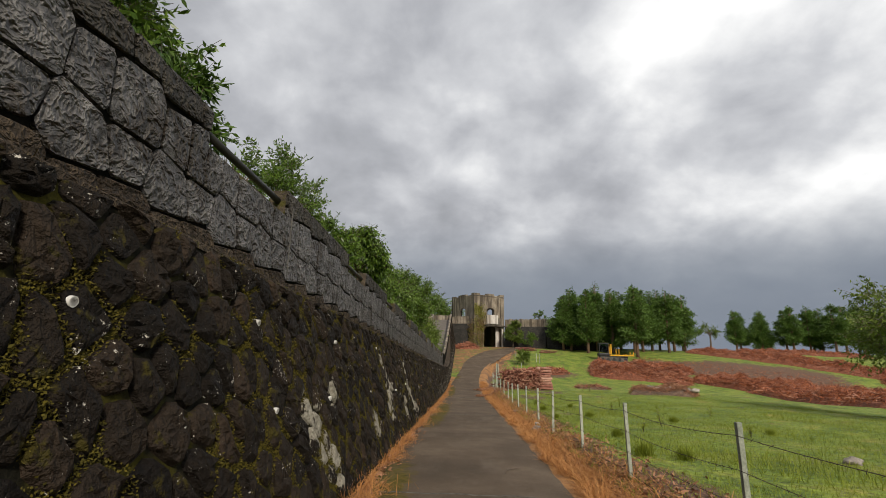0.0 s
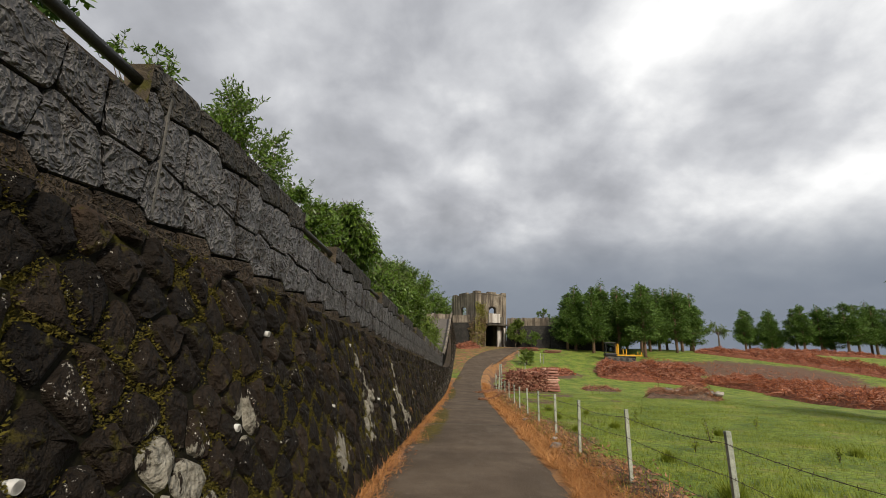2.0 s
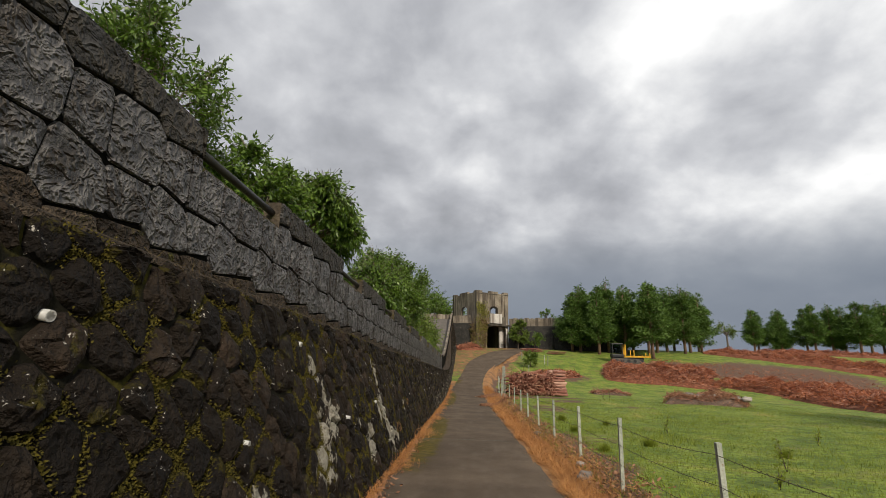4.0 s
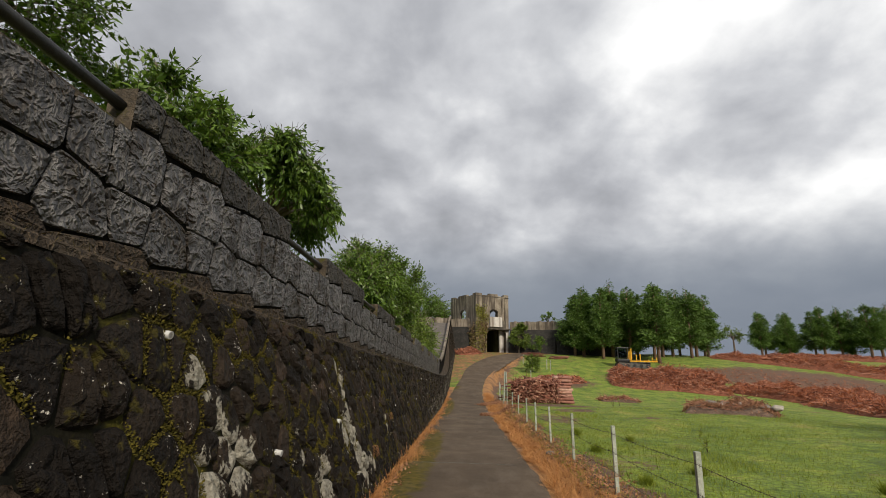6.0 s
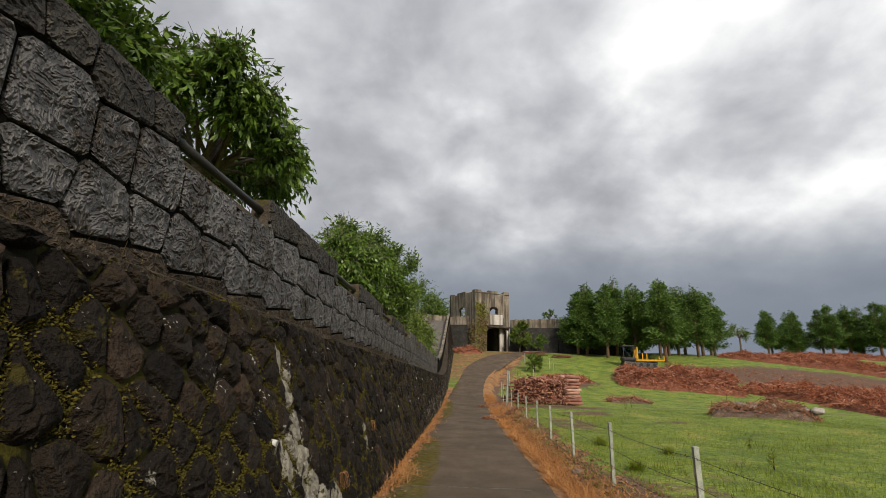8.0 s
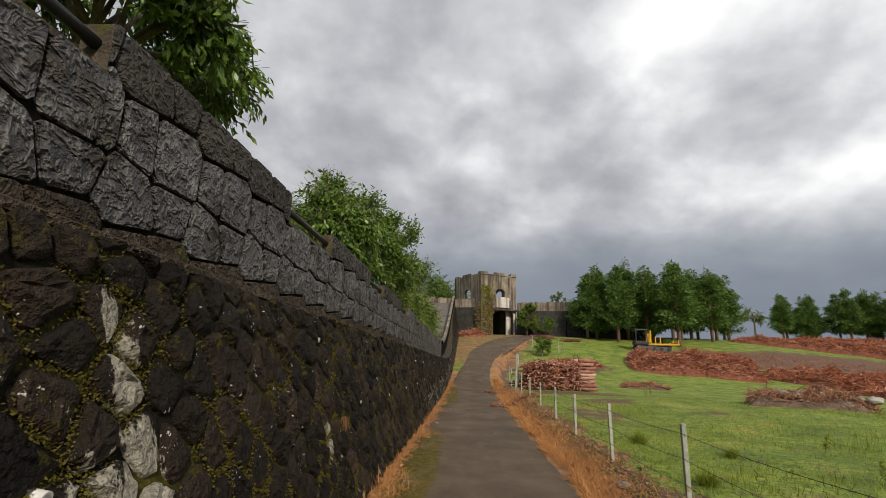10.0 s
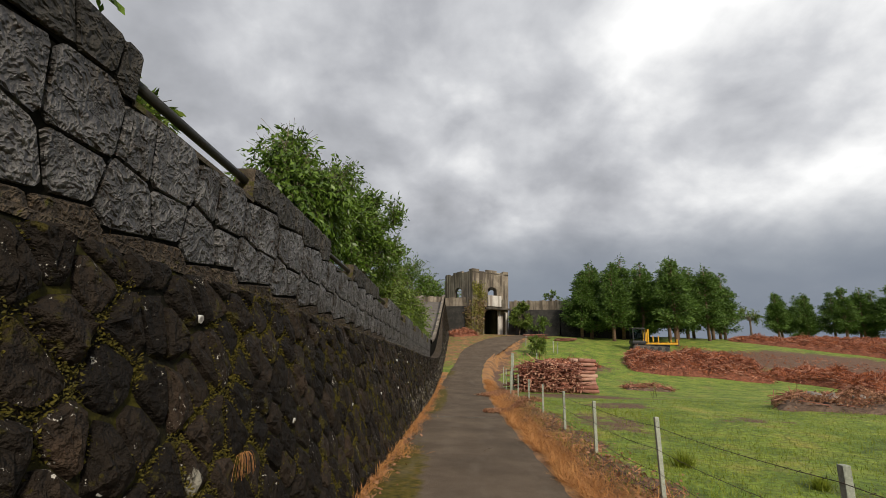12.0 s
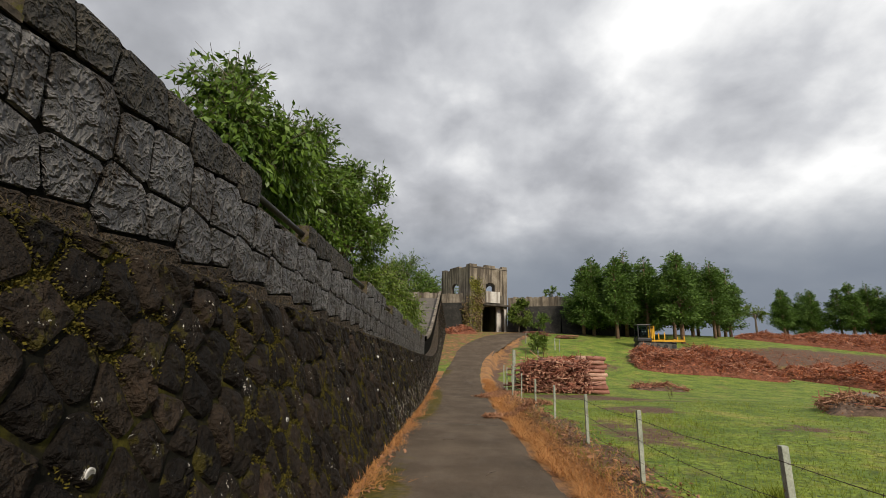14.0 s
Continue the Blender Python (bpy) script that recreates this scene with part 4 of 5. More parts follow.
broad_tree("low_shrub", -3.9, 13.0, 3, (0.0, 0.0, 2.2, 0.8, 1.5, 1.1), 8500, 0.13, M_LEAF, 26, "low dark shrub just behind the parapet", 0.4, 16, 0.05)
broad_tree("low_shrub", -3.8, 36.5, 3, (0.3, 0.3, 1.9, 1.1, 3.0, 1.3), 9000, 0.18, M_LEAF_BRIGHT, 24, "bright green shrubs behind the parapet", 0.8, 20, 0.07)
broad_tree("broadleaf_tree", -5.5, 46.0, 5, (0.3, 0, 3.2, 2.4, 4.0, 2.2), 17000, 0.24, M_LEAF_BRIGHT, 19, "bright yellow-green tree behind the parapet", 0.6, 30)
broad_tree("broadleaf_tree", -5.0, 54.0, 4, (0.4, 0, 2.4, 1.8, 3.2, 1.8), 9000, 0.24, M_LEAF_BRIGHT, 20, "yellow-green bush beside the rising ramp", 0.6, 24)
broad_tree("broadleaf_tree", -9.0, 101, 12, (0, 0, 7.5, 8, 6, 5.0), 17000, 0.5, M_LEAF, 21, "large dark tree behind the tower", 0.3, 44, 0.4, 4.0)
broad_tree("broadleaf_tree", 18.4, 19.0, 6, (0.0, 0, 3.6, 3.2, 3.2, 1.9), 20000, 0.19, M_LEAF_BRIGHT, 22, "spreading broadleaf tree with light green leaves in the field", 0.4, 46, 0.18)

# ---- conifers beyond the field ----
CEDARS = [cedar(10.0, 3.0, 31, 10000, 0.12), cedar(9.6, 2.8, 32, 9000, 0.2), cedar(10.8, 2.6, 33, 9000, 0.22), cedar(9.2, 2.7, 34, 8000, 0.26)]
SPOTS = ((15.6, 75.0, 1, .9), (16.8, 75.0, 0, .95), (18.8, 72.5, 1, 1.0), (21.2, 76, 2, 1.0), (23.0, 74.0, 0, .98), (25.6, 71.0, 3, 1.12), (26.8, 75.5, 2, .98), (29.2, 78.5, 1, 1.05), (31.5, 80.5, 0, 1.0), (33.6, 79, 2, .95), (36.0, 82.5, 1, 1.03), (38.5, 84, 0, .97), (40.0, 88, 3, 1.0), (27.5, 84, 0, 1.0), (22.5, 83, 1, 1.0), (53.5, 95, 3, .86), (59.0, 96, 1, .82), (63.0, 93, 3, .95), (67.5, 95, 2, .85), (70.0, 92, 3, 1.0), (73.5, 94, 1, .95), (77.5, 95, 3, 1.0), (81, 92, 2, .95), (18.0, 79, 2, .95), (20.0, 80, 0, .9), (24.5, 79.5, 1, 1.0), (35.0, 86, 2, 1.0), (56, 98, 1, .85), (61, 99, 2, .8), (65, 98, 1, .9), (72, 98, 0, .9), (79, 98, 2, .95), (83, 99, 1, .95), (85, 95, 3, 1.0), (76, 106, 1, 1.0), (90, 99, 3, 1.0), (66, 108, 0, .9), (95, 93, 1, 1.0))
rnd = random.Random(8)
seen = set()
for x, y, k, s in SPOTS:
    m = pose(x, y, gz(x, y), 0, 0, rnd.uniform(0, 360))
    if k in seen:
        ob = copy_thing(CEDARS[k], m)
    else:
        ob = CEDARS[k]
        ob.matrix_world = m
        seen.add(k)
    ob.scale = (s, s, s)
broad_tree("young_tree", 46.5, 91, 6, (0, 0, 3.8, 1.5, 1.5, 1.6), 1200, 0.32, M_LEAF_BRIGHT, 41, "small pale green tree with a thin trunk", 0.3, 14, 0.16)


# ---- brush heaps ----
def brush_heap(x, y, half, wide, high, turn, count, seed, label, tuft=0.6, mound=None, spray=None):
    """A mound of cut branches; half: half its length along the turned axis."""
    rng = np.random.default_rng(seed)
    heap = thing("brush_heap", pose(0, 0, 0), label, "brush heap", "heaps of cut branches")
    c, s = math.cos(radians(turn)), math.sin(radians(turn))

    def crest(u, v):
        r = np.clip(1 - (u / half) ** 4, 0, 1) * np.clip(1 - (v / wide) ** 2, 0, 1)
        return high * np.sqrt(r) * (0.70 + 0.20 * np.sin(u * 1.1 + seed) * np.sin(v * 0.9 + seed) + 0.13 * np.sin(u * 2.7 + 1.3 * v) + 0.10 * np.sin(u * 4.9 - v * 3.1))

    def world_xy(u, v):
        return x + u * c - v * s, y + u * s + v * c
    nu, nv = max(12, int(half * 4)), 14
    u, v = np.meshgrid(np.linspace(-half, half, nu), np.linspace(-wide, wide, nv))
    wx, wy = world_xy(u, v)
    wz = ground_z(wx, wy) + crest(u, v) * (0.8 + 0.1 * rng.normal(size=u.shape)) - 0.08
    f = [(j * nu + i, j * nu + i + 1, (j + 1) * nu + i + 1, (j + 1) * nu + i) for j in range(nv - 1) for i in range(nu - 1)]
    mesh_part("mound", np.stack([wx, wy, wz], -1).reshape(-1, 3), f, mound or M_MOUND, heap)

    def spread(n):
        u, v = rng.uniform(-half, half, n), rng.uniform(-wide, wide, n) * rng.uniform(0.5, 1.05, n)
        wx, wy = world_xy(u, v)
        z = ground_z(wx, wy) + crest(u, v) * rng.uniform(0.7, 1.0, n) + 0.03
        return np.stack([wx, wy, z], 1)
    p = spread(count)
    d = unit(rng.normal(size=(count, 3)) * np.array([1, 1, 0.36]))
    L = rng.uniform(0.3, 1.15, count) * min(1.0, 0.5 + high * 0.4)
    tagged(fast_mesh("brushwood", sticks(p - d * (L * 0.4)[:, None], d, L, rng.uniform(0.010, 0.036, count) * (0.6 if spray else 1.0)), 4, M_TWIG, heap), kind="stuff")
    n = int(count * tuft * 5)
    p = spread(n)
    d = unit(rng.normal(size=(n, 3)) + np.array([0, 0, 0.35]))
    tagged(fast_mesh("dry_sprays", leaf_quads(p, d, rng.uniform(0.10, 0.32, n) * (0.45 if spray else 1.0), rng.uniform(0.03, 0.09, n) * (0.6 if spray else 1.0), rng), 4, spray or M_DEAD, heap), kind="stuff")


M_MOUND = surface("dry_brush_mass", ((0.25, (0.07, 0.025, 0.014)), (0.5, (0.19, 0.066, 0.036)), (0.8, (0.34, 0.14, 0.085))), 4, 0.95, 1.0, 12, 0.5, dist=0.08)
M_EARTH = surface("heaped_earth", ((0.25, (0.06, 0.04, 0.028)), (0.5, (0.13, 0.085, 0.06)), (0.8, (0.25, 0.18, 0.135))), 3, 0.95, 1.0, 14, 0.45, dist=0.06)
RED = "long heap of cut reddish-brown conifer branches on the field"
brush_heap(20.8, 58.0, 5.4, 3.4, 2.0, -14, 4600, 51, RED)
brush_heap(26.6, 63.5, 3.0, 1.8, 0.9, 0, 900, 52, RED)
brush_heap(31.6, 53.0, 6.4, 2.8, 1.5, -62, 4200, 53, RED, 1.0)
brush_heap(31.4, 38.5, 11.0, 3.6, 1.4, -92, 5600, 54, RED, 1.0)
brush_heap(39.0, 50.0, 9.0, 3.4, 1.5, -55, 3400, 64, RED, 1.0)
brush_heap(50.0, 74.0, 14.5, 2.8, 1.5, -34, 3600, 55, RED, 0.9)
brush_heap(62.0, 60.0, 9.0, 2.6, 1.3, -40, 1800, 56, RED, 0.9)
brush_heap(36.0, 65.0, 12.0, 4.0, 0.10, -15, 260, 65, "twigs and dry sprays scattered over bare earth", 0.6, M_EARTH)
brush_heap(58.0, 84.0, 10.0, 1.6, 0.9, -10, 900, 60, RED, 0.9)
brush_heap(12.6, 31.0, 1.9, 1.5, 0.75, -30, 220, 57, "low heap of earth, stones and dry brush in the grass", 5.0, M_EARTH, M_LITTER)
brush_heap(12.2, 46.2, 1.5, 0.6, 0.4, -12, 420, 58, "small heap of pale cut sticks in the grass", 0.05, M_EARTH, M_LITTER)
brush_heap(10.0, 58.0, 2.4, 1.4, 0.7, 8, 700, 59, "brown heap of twigs behind the log pile", 0.3)
brush_heap(0.3, 74.3, 1.9, 1.2, 0.9, 30, 600, 61, "dry brush raked together at the foot of the tower", 0.25)
brush_heap(2.0, 39.5, 1.3, 0.8, 0.08, 60, 40, 62, "thin brown litter of twigs beside the lane", 16, M_EARTH, M_LITTER)
brush_heap(1.9, 32.2, 1.1, 0.3, 0.12, 15, 20, 63, "raked dry leaves and twigs at the lane edge", 16, M_EARTH, M_LITTER)


# ---- log piles ----
M_LOGBARK = surface("red_log_bark", ((0.25, (0.10, 0.032, 0.022)), (0.5, (0.21, 0.080, 0.055)), (0.8, (0.36, 0.19, 0.14))), 4, 0.9, 0.7, 24, 0.4, 0.6)
M_LOGEND = surface("cut_log_end", ((0.25, (0.26, 0.12, 0.075)), (0.6, (0.42, 0.24, 0.16)), (0.85, (0.58, 0.40, 0.28))), 6, 0.85, 0.3, 40, 0.25, 0.5)


M_LOGPALE = surface("peeled_log", ((0.2, (0.18, 0.065, 0.045)), (0.5, (0.32, 0.15, 0.11)), (0.8, (0.52, 0.34, 0.25))), 3, 0.85, 0.5, 24, 0.3, 0.5)


def log_mesh(radius, length, seed):
    rng = random.Random(seed)
    bm = bmesh.new()
    pts = [(rng.uniform(-0.02, 0.02), length * (k / 4 - 0.5), rng.uniform(-0.02, 0.02)) for k in range(5)]
    tube(bm, pts, [radius * rng.uniform(0.88, 1.06) for _ in pts], 9)
    bm.faces.ensure_lookup_table()
    for fc in bm.faces:
        fc.material_index = int(len(fc.verts) > 4)
    me = bpy.data.meshes.new("log")
    bm.to_mesh(me)
    bm.free()
    me.materials.append(M_LOGBARK)
    me.materials.append(M_LOGEND)
    return me


def add_log(parent, me, m):
    ob = new("log", me)
    ob.parent = parent
    ob.matrix_basis = m
    return ob


def build_piles():
    rng = random.Random(9)
    thin = [log_mesh(rng.uniform(0.035, 0.06), rng.uniform(1.5, 2.1), i) for i in range(8)]
    thick = [log_mesh(rng.uniform(0.095, 0.135), rng.uniform(0.9, 1.25), 20 + i) for i in range(6)]
    for me in thick:
        me.materials[0] = M_LOGPALE
    x0, x1, y0 = 3.25, 7.5, 42.0
    pile = thing("log_pile", pose(0, 0, 0), "tall stack of reddish cut logs and poles beside the fence", "log pile", "stacks of cut logs")
    g = gz(5, 41.0)
    # crib of short thick logs at the end, seen along their sides
    z, k = g + 0.1, 0
    while z < g + 1.75:
        for j in range(5):
            add_log(pile, rng.choice(thick), pose(x1 - 0.55 + rng.uniform(-0.08, 0.08), y0 - 0.8 + j * 0.42, z + rng.uniform(-0.02, 0.02), rng.uniform(-3, 3), rng.uniform(-4, 4), 90 + rng.uniform(-7, 7)))
        z += 0.2
        k += 1
    for i in range(215):
        x = rng.uniform(x0 + 0.05, x1 - 1.05)
        z = g + 0.06 + 1.62 * rng.random() * (0.9 + 0.1 * math.sin(x * 3))
        add_log(pile, rng.choice(thin), pose(x, y0 - 0.55 + rng.uniform(-0.35, 0.45), z, rng.uniform(-9, 9), rng.uniform(0, 360), rng.choice((rng.uniform(-35, 35), rng.uniform(-35, 35), rng.uniform(45, 135)))))
    bm = bmesh.new()
    box(bm, x0 + 0.15, x1 - 0.9, y0 - 0.75, y0 + 0.9, g - 0.1, g + 1.4, 0.06)
    part("core", bm, M_MOUND, pile)
    r2 = np.random.default_rng(77)
    n = 700
    p = np.stack([r2.uniform(x0, x1 - 0.9, n), r2.uniform(y0 - 1.55, y0 - 0.7, n), r2.uniform(g + 0.02, g + 1.7, n)], 1)
    d = unit(r2.normal(size=(n, 3)) * np.array([1, 0.5, 0.7]))
    tagged(fast_mesh("loose_brushwood", sticks(p, d, r2.uniform(0.2, 0.7, n), r2.uniform(0.008, 0.025, n)), 4, M_TWIG, pile), kind="stuff")
    # low stacks by the far wall
    for cx, cy, w, rows in ((9.3, 72.5, 2.4, 4), (12.3, 70.5, 1.8, 3)):
        st = thing("log_pile", pose(0, 0, 0), "low stack of thin cut logs near the far wall", "log pile", "stacks of cut logs")
        for r in range(rows):
            for j in range(6):
                add_log(st, rng.choice(thin), pose(cx + rng.uniform(-w / 3, w / 3), cy - 0.4 + j * 0.16, gz(cx, cy) + 0.06 + r * 0.13, 0, rng.uniform(-3, 3), 90 + rng.uniform(-6, 6)))


build_piles()


# ---- tower with gate, far walls ----
M_TOWER = surface("stained_concrete", ((0.2, (0.11, 0.085, 0.060)), (0.5, (0.225, 0.188, 0.142)), (0.8, (0.36, 0.315, 0.255))), 0.9, 0.9, 0.4, 12, 0.3, 0, None, None, ((0.075, 0.060, 0.046), 0.2, 0.75))
M_TOWER_DARK = surface("dark_tower_concrete", ((0.2, (0.045, 0.036, 0.028)), (0.5, (0.10, 0.085, 0.065)), (0.8, (0.19, 0.165, 0.13))), 0.9, 0.9, 0.4, 12, 0.3, 0, None, None, ((0.03, 0.025, 0.02), 0.5, 0.35))
M_PLASTER = surface("pale_concrete", ((0.2, (0.36, 0.34, 0.30)), (0.5, (0.50, 0.47, 0.43)), (0.8, (0.62, 0.59, 0.54))), 1.2, 0.85, 0.3, 14, 0.2, 0, None, None, ((0.22, 0.19, 0.16), 0.1, 0.4))
M_FARSTONE = surface("far_dark_stone", ((0.2, (0.010, 0.010, 0.009)), (0.5, (0.026, 0.024, 0.021)), (0.8, (0.055, 0.050, 0.042))), 2.0, 0.9, 0.8, 8, 0.5, 0, ((0.05, 0.05, 0.012), 0.02, 0.8), ((0.30, 0.28, 0.25), -0.03, 9))
M_IVY = leaf_mat("ivy_leaf", (0.08, 0.10, 0.012), (0.30, 0.28, 0.05), 0.6, 0.2)
M_VINE_DRY = leaf_mat("dry_vine", (0.11, 0.07, 0.035), (0.30, 0.21, 0.11), 0.8, 0.1)


def pierced(name, width, z0, height_at, thick, holes, m, material, parent, label=""):
    """An upright slab along local x with arched holes; height_at(u) gives its top."""
    cuts = {0.0, width}
    for u0, u1, b, t, rise in holes:
        cuts |= {u0 + (u1 - u0) * k / 8 for k in range(9)}
    for u in np.arange(0, width, 0.35):
        cuts.add(float(u))
    cuts = sorted(cuts)
    bm = bmesh.new()
    for a, b in zip(cuts, cuts[1:]):
        if b - a < 1e-4:
            continue
        mid = (a + b) / 2
        spans = [(z0, height_at(mid))]
        for u0, u1, lo, hi, rise in holes:
            if u0 < mid < u1:
                k = (mid - (u0 + u1) / 2) / ((u1 - u0) / 2)
                hi = hi - rise + rise * math.sqrt(max(0, 1 - k * k))
                spans = [s for p, q in spans for s in ((p, min(q, lo)), (max(p, hi), q)) if s[1] - s[0] > 1e-3]
        for p, q in spans:
            box(bm, a, b, 0, thick, p, q)
    bmesh.ops.remove_doubles(bm, verts=bm.verts, dist=1e-4)
    bmesh.ops.transform(bm, matrix=m, verts=bm.verts)
    return part(name, bm, material, parent, label)


def build_tower():
    T = pose(1.6, 77, 0, 0, 0, 29.5)
    W, D, Z0, ZT = 5.9, 8.0, 2.4, 12.0
    tower = thing("gate_tower", pose(0, 0, 0), "square ruined concrete gate tower, stained and overgrown with ivy", "tower")

    def crown(u, w, marks):
        for a, b in marks:
            if a <= u <= b:
                return ZT
        return ZT - 0.28
    gate = (1.85, 5.55, Z0, 6.55, 0.55)
    win = (2.5, 3.95, 8.5, 9.65, 0.45)
    pierced("front_wall", W, Z0, lambda u: crown(u, W, ((0, 1.0), (2.3, 4.0), (5.1, 6))), 0.45, (gate, win), T, M_TOWER, tower)
    side = T @ pose(0, D, 0, 0, 0, -90)
    pierced("side_wall", D - 0.46, Z0, lambda u: crown(u, D, ((0, 0.9), (2.6, 5.0), (7.0, 8))), 0.45, ((3.0, 5.0, 8.3, 9.7, 0.6),), side, M_TOWER, tower, "darker side wall with an arched window")
    back = T @ pose(0, D - 0.45, 0)
    pierced("back_wall", W, Z0, lambda u: crown(u, W, ((0, 1.0), (2.3, 4.0), (5.1, 6))), 0.45, ((0.9, 4.6, 8.2, 10.2, 0.5),), back, M_TOWER_DARK, tower)
    far = T @ pose(W, 0.46, 0, 0, 0, 90)
    pierced("far_wall", D - 0.92, Z0, lambda u: crown(u, D, ((0, 0.9), (2.6, 5.0), (6.2, 8))), 0.45, ((0.6, 2.2, 8.3, 10.0, 0.4), (2.6, 4.8, 8.3, 9.9, 0.5)), far, M_TOWER_DARK, tower)
    bm = bmesh.new()
    box(bm, 0.46, W - 0.46, 0.46, D - 0.46, 6.75, 7.0, 0, T)
    part("upper_floor", bm, M_TOWER_DARK, tower)
    bm = bmesh.new()
    box(bm, 2.35, 4.55, -0.28, -0.003, 6.95, 8.45, 0.03, T)
    part("balcony_front", bm, M_PLASTER, tower, "pale concrete balcony front under the window")
    bm = bmesh.new()
    box(bm, 4.7, 5.5, 0.75, 1.0, Z0, 6.7, 0.02, T)
    part("passage_wall", bm, M_PLASTER, tower, "pale wall beside the gate passage")
    bm = bmesh.new()
    box(bm, 5.35, 5.6, -0.12, -0.004, Z0, 6.2, 0.02, T)
    part("gate_jamb", bm, M_PLASTER, tower, "pale upright beside the gate")
    bm = bmesh.new()
    box(bm, 1.62, 1.82, -0.14, -0.004, Z0, 6.3, 0.02, T)
    part("gate_jamb", bm, M_TOWER, tower)
    bm = bmesh.new()
    box(bm, 4.6, 5.3, -0.2, -0.004, 6.7, 8.0, 0.05, T)
    part("bracket", bm, M_TOWER_DARK, tower)
    bm = bmesh.new()
    for q in box(bm, 1.9, 5.9, -0.45, -0.003, 6.55, 6.8, 0.05, T):
        pass
    part("gate_hood", bm, M_TOWER_DARK, tower, "dark hood over the gate")
    # top string line of pale concrete
    bm = bmesh.new()
    box(bm, -0.03, W + 0.03, -0.03, -0.004, ZT - 0.52, ZT - 0.42, 0, T)
    part("string_course", bm, M_TOWER_DARK, tower)
    for u in (1.05, 4.6, 5.15):
        bm = bmesh.new()
        box(bm, u, u + 0.2, -0.1, -0.004, 7.0 if u > 2 else 4.0, ZT - 0.6, 0.03, T)
        part("pilaster", bm, M_TOWER, tower)
    rng = np.random.default_rng(91)
    for name, mat, n, spots in (("ivy", M_IVY, 1500, ((0.5, 9.4, 0.75, 0.7), (1.0, 8.4, 0.6, 0.8), (0.4, 6.4, 0.7, 0.9), (1.5, 6.3, 0.6, 0.7), (1.1, 4.2, 1.2, 1.0))), ("dry_vine", M_VINE_DRY, 1300, ((1.2, 7.0, 0.7, 1.3), (0.8, 5.4, 1.0, 1.6), (1.9, 6.6, 0.5, 0.6), (1.6, 4.2, 0.6, 1.2)))):
        k = rng.integers(0, len(spots), n)
        sp = np.array(spots)[k]
        u = sp[:, 0] + rng.normal(size=n) * sp[:, 2] * 0.9
        keep = (u > -0.25) & ((u < 1.75) | ((sp[:, 1] > 6.8) & (u < 2.3)))
        u, sp, n = u[keep], sp[keep], int(keep.sum())
        z = sp[:, 1] + rng.normal(size=n) * sp[:, 3] * 0.6
        loc = np.stack([u, -0.03 - rng.uniform(0, 0.3, n), z], 1)
        d = unit(rng.normal(size=(n, 3)) + np.array([0, -0.6, -0.5]))
        q = leaf_quads(loc, d, rng.uniform(0.15, 0.32, n), rng.uniform(0.1, 0.2, n), rng).reshape(-1, 3)
        R = np.array(T.to_3x3())
        tagged(fast_mesh(name, q @ R.T + np.array(T.translation), 4, mat, tower), kind="stuff")


def side_vines():
    rng = np.random.default_rng(92)
    tower = bpy.data.objects["gate_tower"]
    T = pose(1.6, 77, 0, 0, 0, 29.5)
    R = np.array(T.to_3x3())
    for name, mat, n in (("ivy", M_IVY, 500), ("dry_vine", M_VINE_DRY, 1500)):
        w = np.abs(rng.normal(size=n)) * 2.4
        z = 3.0 + np.abs(rng.normal(size=n)) * (1.9 - 0.25 * np.clip(w, 0, 5))
        keep = (w < 6) & (z < 8.0)
        w, z = w[keep], z[keep]
        k = len(w)
        loc = np.stack([-0.03 - rng.uniform(0, 0.3, k), w, z], 1)
        d = unit(rng.normal(size=(k, 3)) + np.array([-0.6, 0, -0.5]))
        q = leaf_quads(loc, d, rng.uniform(0.15, 0.36, k), rng.uniform(0.08, 0.18, k), rng).reshape(-1, 3)
        tagged(fast_mesh(name, q @ R.T + np.array(T.translation), 4, mat, tower), kind="stuff")


def banded_wall(name, pts, z_top, band, base, thick, label):
    """A dark stone wall with a pale, stained parapet band along the points."""
    wall = thing(name, pose(0, 0, 0), label, "wall", kind="structure")
    for (xa, ya), (xb, yb) in zip(pts, pts[1:]):
        L, a = math.hypot(xb - xa, yb - ya), math.degrees(math.atan2(yb - ya, xb - xa))
        m = pose(xa, ya, 0, 0, 0, a)
        bm = bmesh.new()
        for q in box(bm, 0, L, 0, thick, base, z_top - band):
            if q.co.z < base + 0.1 and q.co.y < 0.01:
                q.co.y -= 0.9
        bmesh.ops.transform(bm, matrix=m, verts=bm.verts)
        part("wall_body", bm, M_FARSTONE, wall)
        pierced("parapet_band", L, z_top - band + 0.003, lambda u: z_top - 0.10 * (1 + math.sin(u * 5.1) * math.sin(u * 1.7)), thick * 0.8, (), m @ pose(0, 0.06, 0), M_TOWER, wall, "pale parapet band with black run-off stains")
    return wall


build_tower()
side_vines()
banded_wall("wall_east", ((6.9, 80.2), (13.5, 78.0), (24, 77.5)), 8.0, 1.35, 2.6, 0.5, "dark far stone wall with a pale stained parapet")
banded_wall("wall_west", ((-2.15, 79.4), (1.3, 78.3)), 8.25, 1.3, 2.6, 0.4, "dark stone wall joining the tower, with a pale parapet")
banded_wall("ramp_head", ((-7.0, 80.6), (-2.5, 80.0)), 8.5, 0.9, 5.0, 0.4, "pale stained parapet at the head of the ramp")
M_RAMP = surface("grey_ramp_concrete", ((0.2, (0.07, 0.06, 0.05)), (0.5, (0.12, 0.105, 0.09)), (0.8, (0.17, 0.155, 0.135))), 1.0, 0.9, 0.3, 14, 0.25)


